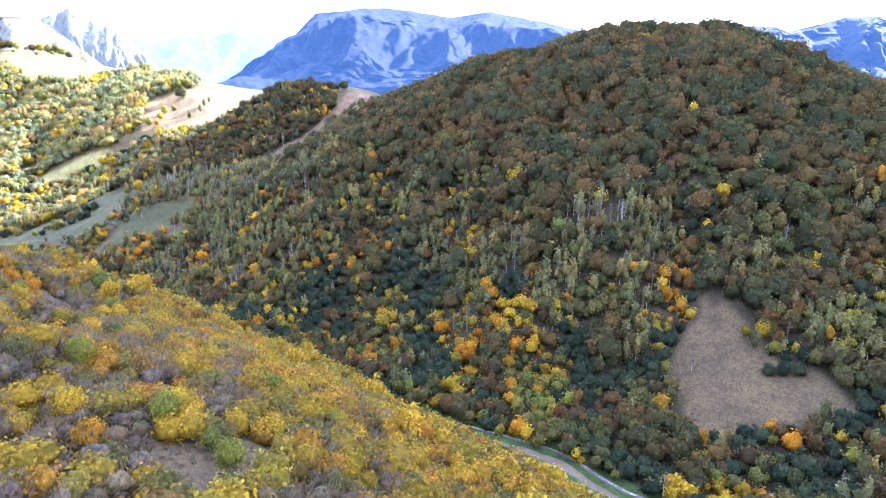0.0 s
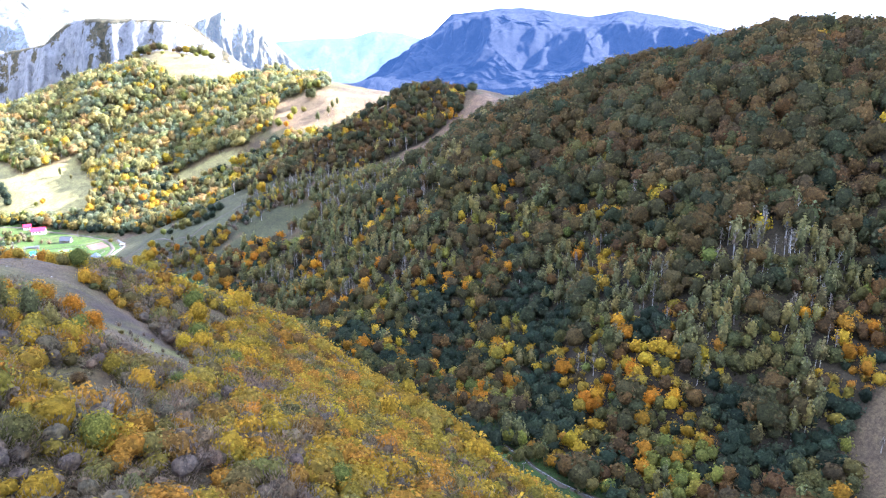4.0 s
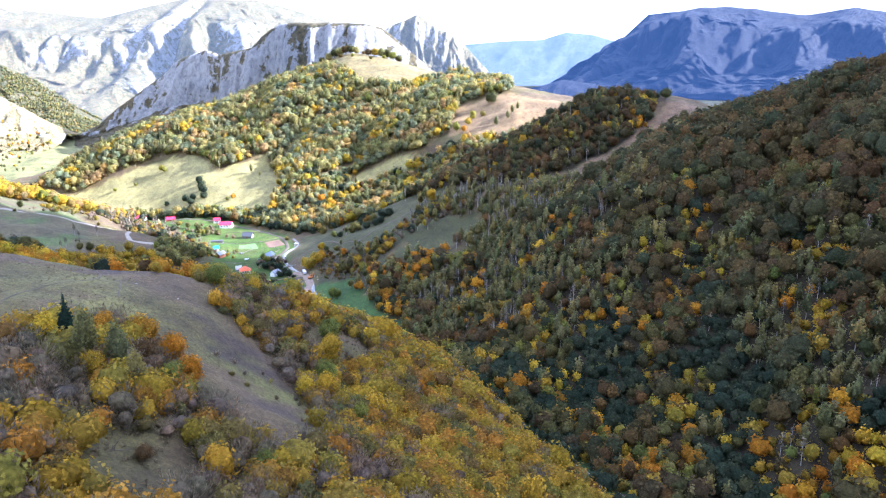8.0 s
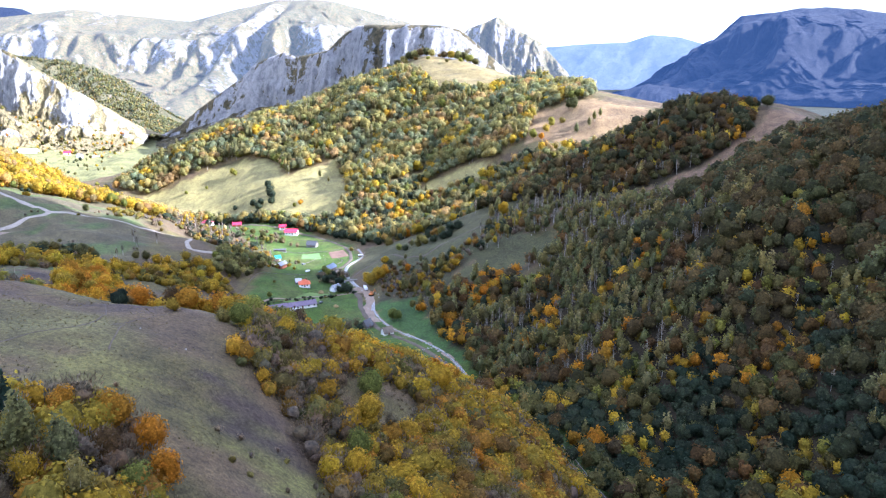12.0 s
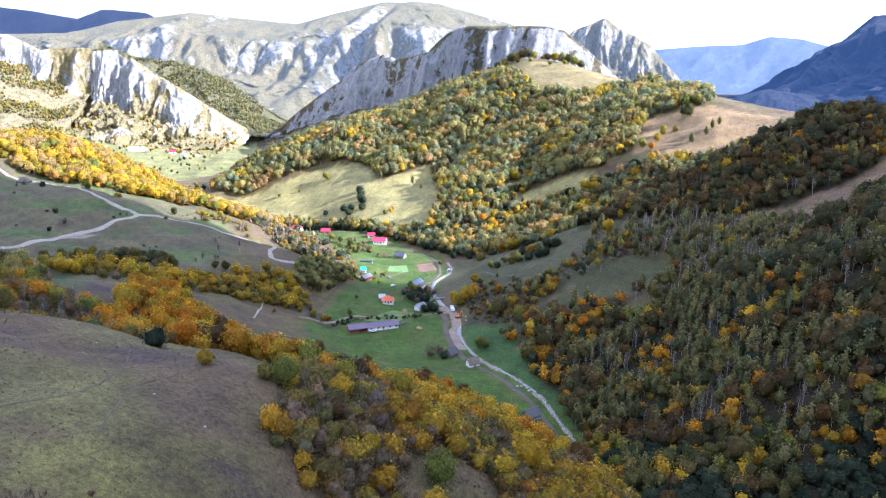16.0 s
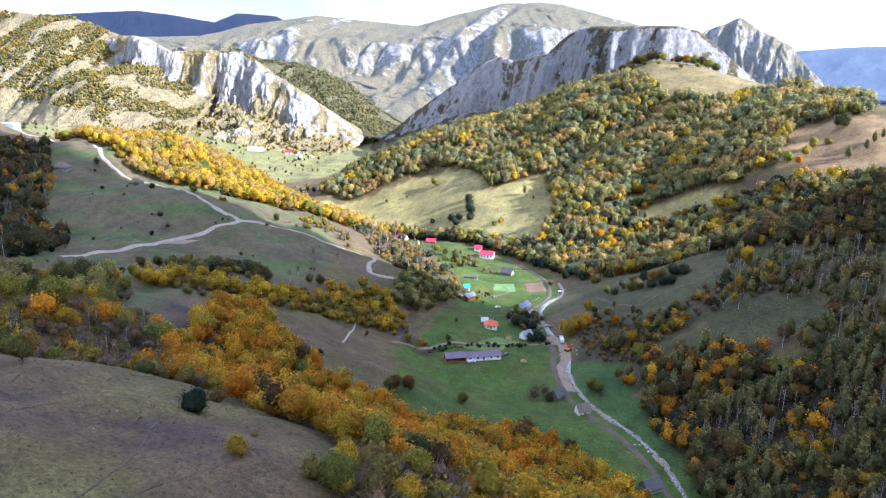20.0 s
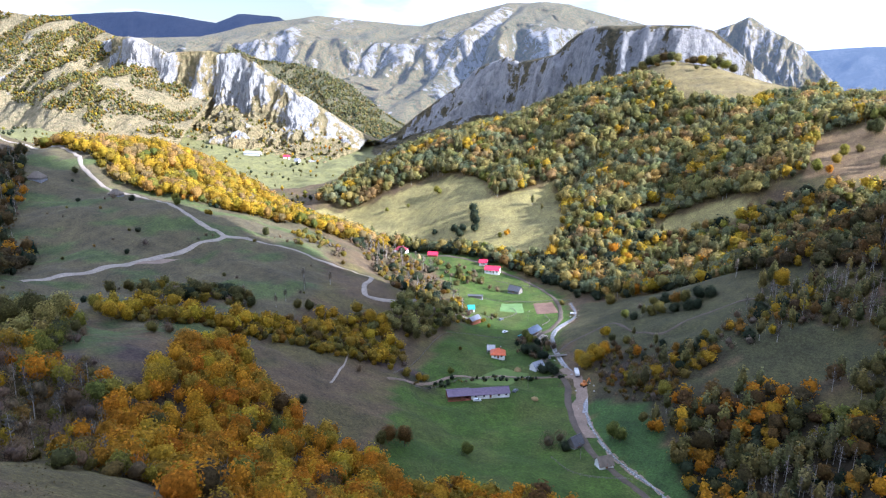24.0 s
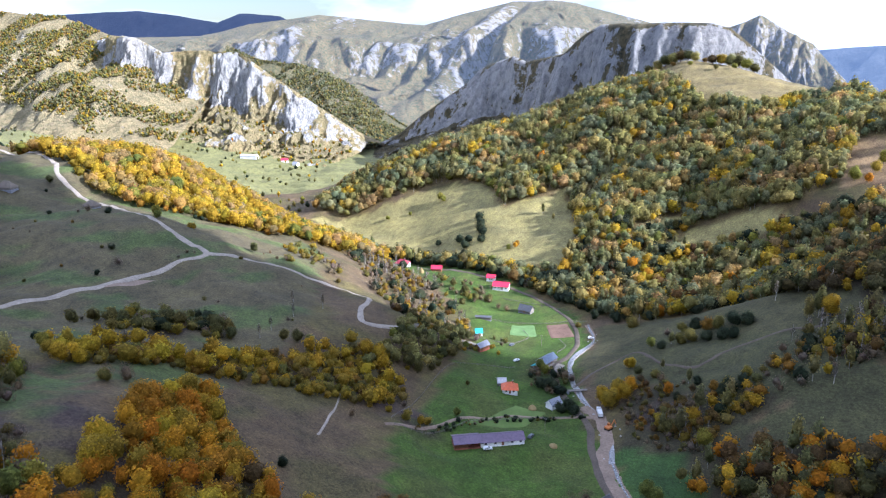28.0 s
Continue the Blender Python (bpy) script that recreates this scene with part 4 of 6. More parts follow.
woodland("bank_scrub", x, y, pick(rng, len(x), rustbush=3.5, bare=3, olive=1.5, alder=0.7, goldbush=1, gold=0.8, birch=1.4), rng, "brown scrub on a stream bank")
x, y, rng = sow([(-54, 671), (-34, 664), (-16, 630), (-17, 607), (-45, 610), (-61, 637), (-67, 674)], 3.6, 27, 0.8)
woodland("bank_brush", x, y, pick(rng, len(x), rustbush=3, bare=4, olive=2.5, russet=0.5), rng, "brown brush and brambles on a stream slope", LOWRES, 0.6)
x, y, rng = sow(BANK_LOW, 4.8, 12, 0.85, lambda x, y: ~inside(x, y, STREAM_FIELD))
woodland("bank_woods", x, y, pick(rng, len(x), russet=1.6, orange=3, gold=1.2, birch=3, olive=1, green=1.2), rng, "russet and golden trees above the stream")
x, y, rng = sow(VILLAGE_TREES + [], 4.5, 13, 0.7)
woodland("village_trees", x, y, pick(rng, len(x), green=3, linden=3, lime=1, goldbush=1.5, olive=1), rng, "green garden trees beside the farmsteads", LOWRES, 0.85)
x, y, rng = sow(FARM_TREES, 4.0, 14, 0.8)
woodland("farm_trees", x, y, pick(rng, len(x), bare=6, olive=2, alder=0.5), rng, "bare orchard trees behind a house", LOWRES, 0.8)


def near_stretch(x, y):
    return (x > -40) & (x < 18) & (y > 104) & (y < 160)


GLADE = [(-19, 205), (-12, 206), (-9, 199), (-10, 189), (-13, 175), (-17, 178), (-24, 184), (-23, 201)]


def scrub_kinds(x, y, rng):
    """Bare purple-brown brush high on the slope, mustard and gold lower down."""
    low, g = smooth(-10, 50, x + 0.15 * (y - 200)), smooth(-0.4, 0.5, grain(x, y, 43, 3, 45))
    return stands(x, y, rng, 700, 26, dict(bare=3.8 - 2.6 * low + 1.2 * (1 - g), mustard=1.8 + 3.6 * low, olive=1.0 + 0.5 * g, goldbush=0.25 + 0.9 * low * g, rustbush=0.8 + 1.2 * low, lime=0.05, gold=0.1 + 0.1 * low), 0.6)


x, y, rng = sow(NEAR_SCRUB, 3.2, 15, 0.92, lambda x, y: (grain(x, y, 41, 3, 40) > -0.75) & ~near_stretch(x, y) & ~inside(x, y, GLADE))
kinds = np.array(scrub_kinds(x, y, rng))
near = (y < 335) & (x < 70)
woodland("slope_scrub", x[near], y[near], list(kinds[near]), rng, "grey-brown, mustard and golden scrub covering a near hillside", MIDRES, 1.05)
woodland("lower_scrub", x[~near], y[~near], list(kinds[~near]), rng, "mustard and golden scrub on a steep lower slope", LOWRES, 1.2)

x, y, rng = sow([(40, 446), (32, 432), (66, 366), (100, 284), (113, 268), (124, 272), (80, 372)], 6.0, 33, 0.5)
woodland("brook_willows", x, y, pick(rng, len(x), alder=5, green=2, olive=2, goldbush=0.8), rng, "grey-green willows along a narrow brook")
x, y, rng = sow([(172, 160), (160, 205), (150, 228), (156, 236), (168, 212), (181, 165)], 5.5, 34, 0.55)
woodland("brook_bushes", x, y, pick(rng, len(x), alder=5, olive=2, bare=1), rng, "grey-green bushes between brook and meadow")
x, y, rng = sow(VILLAGE_BANK, 5.2, 19, 0.6)
woodland("village_scrub", x, y, pick(rng, len(x), bare=4, goldbush=2, olive=2, ashen=1.5, alder=1.2, rustbush=1), rng, "bare and golden scrub on a bank above the village")
x, y, rng = sow([(-330, 905), (-250, 880), (-180, 862), (-130, 822), (-105, 800), (-100, 815), (-140, 850), (-200, 890), (-330, 930)], 5.0, 20, 0.8)
woodland("streamside_willows", x, y, pick(rng, len(x), alder=5, green=2, birch=1, gold=0.6), rng, "grey-green willows lining the stream")
x, y, rng = sow([(-182, 800), (-215, 800), (-262, 842), (-240, 858), (-205, 838)], 6.5, 23, 0.6)
woodland("orchard_trees", x, y, pick(rng, len(x), bare=3, olive=2, green=1, lime=1), rng, "thin orchard trees between the village houses", LOWRES, 0.9)
x, y, rng = sow([(-164, 690), (-150, 694), (-140, 722), (-152, 738), (-175, 735), (-180, 718)], 6.0, 24, 0.5)
woodland("garden_shrubs", x, y, pick(rng, len(x), green=2, olive=2, bare=2, goldbush=1), rng, "garden shrubs and fruit trees round small sheds", LOWRES, 0.7)
x, y, rng = sow([(-146, 580), (-136, 590), (-114, 622), (-78, 637), (-79, 640), (-116, 626), (-139, 594), (-149, 582)], 2.6, 25, 0.8)
woodland("fence_bushes", x, y, pick(rng, len(x), alder=2, olive=2, bare=1), rng, "row of low bushes along a fence", LOWRES, 0.35)
x, y, rng = sow([(-300, 700), (-345, 760), (-345, 800), (-300, 760), (-262, 722)], 6.0, 22, 0.35)
woodland("roadside_scrub", x, y, pick(rng, len(x), goldbush=2, olive=2, bare=1), rng, "loose scrub above the bend of the road")
x, y, rng = sow(LEFT_WOOD, 5.0, 16, 0.75)
woodland("left_woods", x, y, pick(rng, len(x), beech=3, bare=2, russet=1.5, alder=2, gold=0.5, orange=0.5, ashen=2, fir=0.6), rng, "dark mixed trees on a shaded western slope")



def far_trees(name, face, count, seed, kinds, label, lo=0.12, hi=1.0, patchy=-0.1, scale=1.0):
    """Small trees on the gentler parts of a mountain's face."""
    rng = np.random.RandomState(seed)
    p, rock = FACES[face]
    nu, nv = p.shape[:2]
    i, j = rng.randint(1, nu - 1, count * 3), (9 + (nv - 10) * rng.uniform(lo, hi, count * 3)).astype(int)
    t = (p[i + 1, j] - p[i - 1, j]), (p[i, np.minimum(j + 1, nv - 1)] - p[i, j - 1])
    n = np.cross(t[0], t[1])
    up = np.abs(n[:, 2]) / (np.linalg.norm(n, axis=1) + 1e-9)
    q = p[i, j] + rng.uniform(-3, 3, (len(i), 3)) * (1, 1, 0.2)
    ok = (up > 0.6) & (rock[i, j] < 0.25) & (lumps(q[:, 0], q[:, 1], seed, 3, 160) > patchy)
    q = q[ok][:count]
    woodland(name, q[:, 0], q[:, 1], pick(rng, len(q), **kinds), rng, label, FARRES, scale, False, q[:, 2] - 0.5)


far_trees("crag_scrub", "limestone_crag", 500, 65, dict(lime=3, gold=2, green=3, orange=1), "yellow scrub between white rocks", 0.1, 1.0, -2)
far_trees("gorge_trees", "gorge_hill", 9000, 67, dict(sage=5, linden=2, green=2, alder=1.5, amber=0.6), "grey-green mixed woods above a gorge", 0.0, 0.9, -0.7, 0.75)
far_trees("crag_trees", "crag_hill", 16000, 61, dict(linden=4, sage=3, lime=3, gold=2, amber=3, green=1), "yellow and green woods on a rocky mountainside", 0.0, 0.62, -0.35, 0.85)
x, y, rng = sow([(-430, 1010), (-560, 950), (-700, 880), (-900, 900), (-1350, 1000), (-1300, 1400), (-900, 1450), (-640, 1300)], 17, 18, 0.45, lambda x, y: lumps(x, y, 47, 3, 200) > -0.1)
woodland("far_field_trees", x, y, pick(rng, len(x), green=3, lime=2, gold=1, olive=2, alder=2), rng, "scattered trees and hedges on sunlit far pastures", FARRES)

def tufts(name, poly, step, seed, keep, tall, tones, label):
    """Low tussocks and heather, a few blades each, as one piece of stuff."""
    x, y, rng = sow(poly, step, seed, keep, lambda x, y: lumps(x, y, seed, 4, 35) > -0.15)
    z, n = on_land(x, y), len(x)
    v, f, c = [], [], []
    for k in range(5):
        a, h, w = rng.uniform(0, 2 * np.pi, n), tall * rng.uniform(0.4, 1.2, n), tall * rng.uniform(0.5, 1.0, n)
        ox, oy = rng.uniform(-0.7, 0.7, n) * tall, rng.uniform(-0.7, 0.7, n) * tall
        dx, dy = np.cos(a) * w, np.sin(a) * w
        q = np.stack([np.stack([x + ox - dx, y + oy - dy, z - 0.1], -1), np.stack([x + ox + dx, y + oy + dy, z - 0.1], -1), np.stack([x + ox + dx * 0.5 - dy * 0.5, y + oy + dy * 0.5 + dx * 0.5, z + h], -1), np.stack([x + ox - dx * 0.6 - dy * 0.5, y + oy - dy * 0.6 + dx * 0.5, z + h * 0.8], -1)], 1)
        v.append(q.reshape(-1, 3))
        c.append(np.repeat(np.array(tones)[rng.randint(len(tones), size=n)], 4, 0))
    v = np.concatenate(v)
    f = np.arange(len(v)).reshape(-1, 4)
    return tagged(mesh_object(name, v, f, LEAF, tint=np.concatenate(c)), label, "grass", kind="stuff")


BARE_HILL = [(-20, 250), (-45, 310), (-80, 350), (-150, 370), (-230, 380), (-230, 270), (-110, 235), (-70, 228)]
WEST_FIELDS = [(-430, 500), (-200, 480), (-215, 560), (-240, 640), (-330, 760), (-560, 700), (-520, 600)]
tufts("hill_tussocks", BARE_HILL, 2.0, 72, 0.8, 0.2, [(0.2, 0.155, 0.09), (0.17, 0.145, 0.075), (0.14, 0.13, 0.06), (0.22, 0.17, 0.1)], "dry tussock grass on the bare hill")
tufts("thicket_grass", NEAR_SCRUB, 2.0, 73, 0.7, 0.6, [(0.18, 0.145, 0.1), (0.2, 0.16, 0.1), (0.15, 0.125, 0.085)], "dry grass and brush between shrubs")
x, y, rng = sow(WEST_FIELDS, 13, 74, 0.3, lambda x, y: lumps(x, y, 75, 3, 90) > 0.0)
woodland("field_bushes", x, y, pick(rng, len(x), bare=3, olive=2, alder=1.5, rustbush=1), rng, "small scattered bushes on rough fields", LOWRES, 0.55)
x, y, rng = sow([(-235, 345), (-228, 410), (-205, 430), (-185, 425), (-158, 402), (-118, 374), (-130, 360), (-180, 342)], 4.4, 79, 0.85)
woodland("hollow_scrub", x, y, pick(rng, len(x), bare=6, rustbush=1.5, orange=0.8, gold=0.5, lime=0.8, olive=1.5, ashen=1), rng, "mixed bare, orange and lime scrub behind the bare hill", MIDRES, 1.0)
x, y, rng = sow([(-300, 425), (-262, 478), (-222, 448), (-214, 410), (-262, 402)], 5.0, 80, 0.8)
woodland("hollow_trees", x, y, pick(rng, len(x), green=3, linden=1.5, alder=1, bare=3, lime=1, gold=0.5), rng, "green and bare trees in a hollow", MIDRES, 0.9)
x, y, rng = sow([(-30, 262), (-22, 292), (-8, 280), (2, 250), (4, 235), (-6, 236), (-18, 250)], 4.2, 78, 0.25)
woodland("glade_brush", x, y, pick(rng, len(x), bare=5, olive=1, rustbush=0.6), rng, "low purple-brown brush in a grassy glade", LOWRES, 0.38)
x, y, rng = sow(BARE_HILL, 16, 76, 0.12)
woodland("hill_bushes", x, y, pick(rng, len(x), bare=3, olive=1, rustbush=1), rng, "little bushes on a bare hill", LOWRES, 0.35)

# ---- clouds out of view, added to shade the near valley ----
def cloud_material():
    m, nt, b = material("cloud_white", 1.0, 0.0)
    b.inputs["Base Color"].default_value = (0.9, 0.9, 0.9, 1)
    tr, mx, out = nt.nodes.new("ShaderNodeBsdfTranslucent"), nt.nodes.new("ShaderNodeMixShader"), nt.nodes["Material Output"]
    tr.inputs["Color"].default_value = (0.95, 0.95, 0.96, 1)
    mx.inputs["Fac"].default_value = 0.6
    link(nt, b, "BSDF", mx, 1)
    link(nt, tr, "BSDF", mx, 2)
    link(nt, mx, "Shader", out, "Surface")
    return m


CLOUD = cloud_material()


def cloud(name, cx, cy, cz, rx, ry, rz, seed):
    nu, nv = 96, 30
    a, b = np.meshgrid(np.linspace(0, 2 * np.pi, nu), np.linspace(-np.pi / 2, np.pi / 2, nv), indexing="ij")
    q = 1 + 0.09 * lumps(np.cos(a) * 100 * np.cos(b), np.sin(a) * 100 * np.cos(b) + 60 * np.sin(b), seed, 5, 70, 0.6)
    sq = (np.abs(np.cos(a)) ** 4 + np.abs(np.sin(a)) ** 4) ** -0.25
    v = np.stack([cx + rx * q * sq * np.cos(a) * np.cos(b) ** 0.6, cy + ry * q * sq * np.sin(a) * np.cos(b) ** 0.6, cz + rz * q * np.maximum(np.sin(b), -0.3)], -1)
    return tagged(mesh_object(name, v.reshape(-1, 3), grid_faces(nu, nv), CLOUD, flat=False), "white cloud out of view, added to shade the valley", "cloud", kind="structure")


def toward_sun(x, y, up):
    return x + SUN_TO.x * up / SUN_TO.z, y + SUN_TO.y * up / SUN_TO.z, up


# unseen; sized so that its shadow covers the near valley
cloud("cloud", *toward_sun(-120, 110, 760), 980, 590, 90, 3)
# second unseen cloud, added only to keep sun off the spur
cloud("spur_shade_cloud", *toward_sun(170, 745, 760), 190, 95, 50, 9)


# ---- single trees and near shrubs ----
HIRES = {s: [(crown_shape(TR, s, *n), trunk_shape(TR, s, True)) for _ in range(3)] for s, n in (("round", (16, 10, 900, 0.027)), ("tall", (12, 10, 640, 0.024)), ("bush", (14, 9, 700, 0.034)), ("twiggy", (10, 7, 700, 0.028)), ("fir", (18, 14, 360, 0.026)), ("slender", (8, 6, 240, 0.022)))}
FORM_CACHE = {}
WORDS = {"beech": "dark olive beech tree", "russet": "russet brown autumn tree", "orange": "bright orange autumn tree", "gold": "golden yellow autumn tree", "lime": "yellow-green tree", "alder": "grey-green rounded willow bush",
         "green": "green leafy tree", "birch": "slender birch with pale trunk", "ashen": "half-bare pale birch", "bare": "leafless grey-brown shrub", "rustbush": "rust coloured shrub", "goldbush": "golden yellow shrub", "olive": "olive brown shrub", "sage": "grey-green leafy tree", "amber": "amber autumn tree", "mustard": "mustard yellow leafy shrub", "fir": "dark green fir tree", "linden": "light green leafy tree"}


def single_tree(x, y, kind, height, seed, where, forms=None, spread=1.0):
    """A tree of its own: an empty at its foot, a trunk with limbs and a crown; forms repeat among trees of a kind."""
    rng = np.random.RandomState(seed)
    shape, _, tones = PALETTE[kind]
    which, tone = rng.randint(3), rng.randint(len(tones))
    key = (kind, which, tone, forms is None)
    root = new("shrub" if shape in ("bush", "twiggy") else "tree")
    if key not in FORM_CACHE:
        (v, f, ncore, soft), (wv, wf) = (forms or HIRES)[shape][which]
        col = np.empty((len(v), 3))
        col[:] = tones[tone]
        # shade inside the crown put into its colour
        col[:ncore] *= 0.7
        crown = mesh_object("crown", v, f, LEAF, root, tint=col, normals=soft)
        trunk = mesh_object("trunk", wv, wf, BIRCH if kind in ("birch", "ashen") else BARK, root)
        FORM_CACHE[key] = (crown.data, trunk.data)
    else:
        for name, data in zip(("crown", "trunk"), FORM_CACHE[key]):
            new(name, data).parent = root
    z = float(on_land(x, y))
    root.matrix_world = pose(x, y, z - 0.15, 0, 0, rng.uniform(0, 360)) @ Matrix.Diagonal((height * spread, height * spread, height, 1))
    return tagged(root, WORDS[kind] + " " + where, "shrub" if shape in ("bush", "twiggy") else "tree", "trees and shrubs " + where)


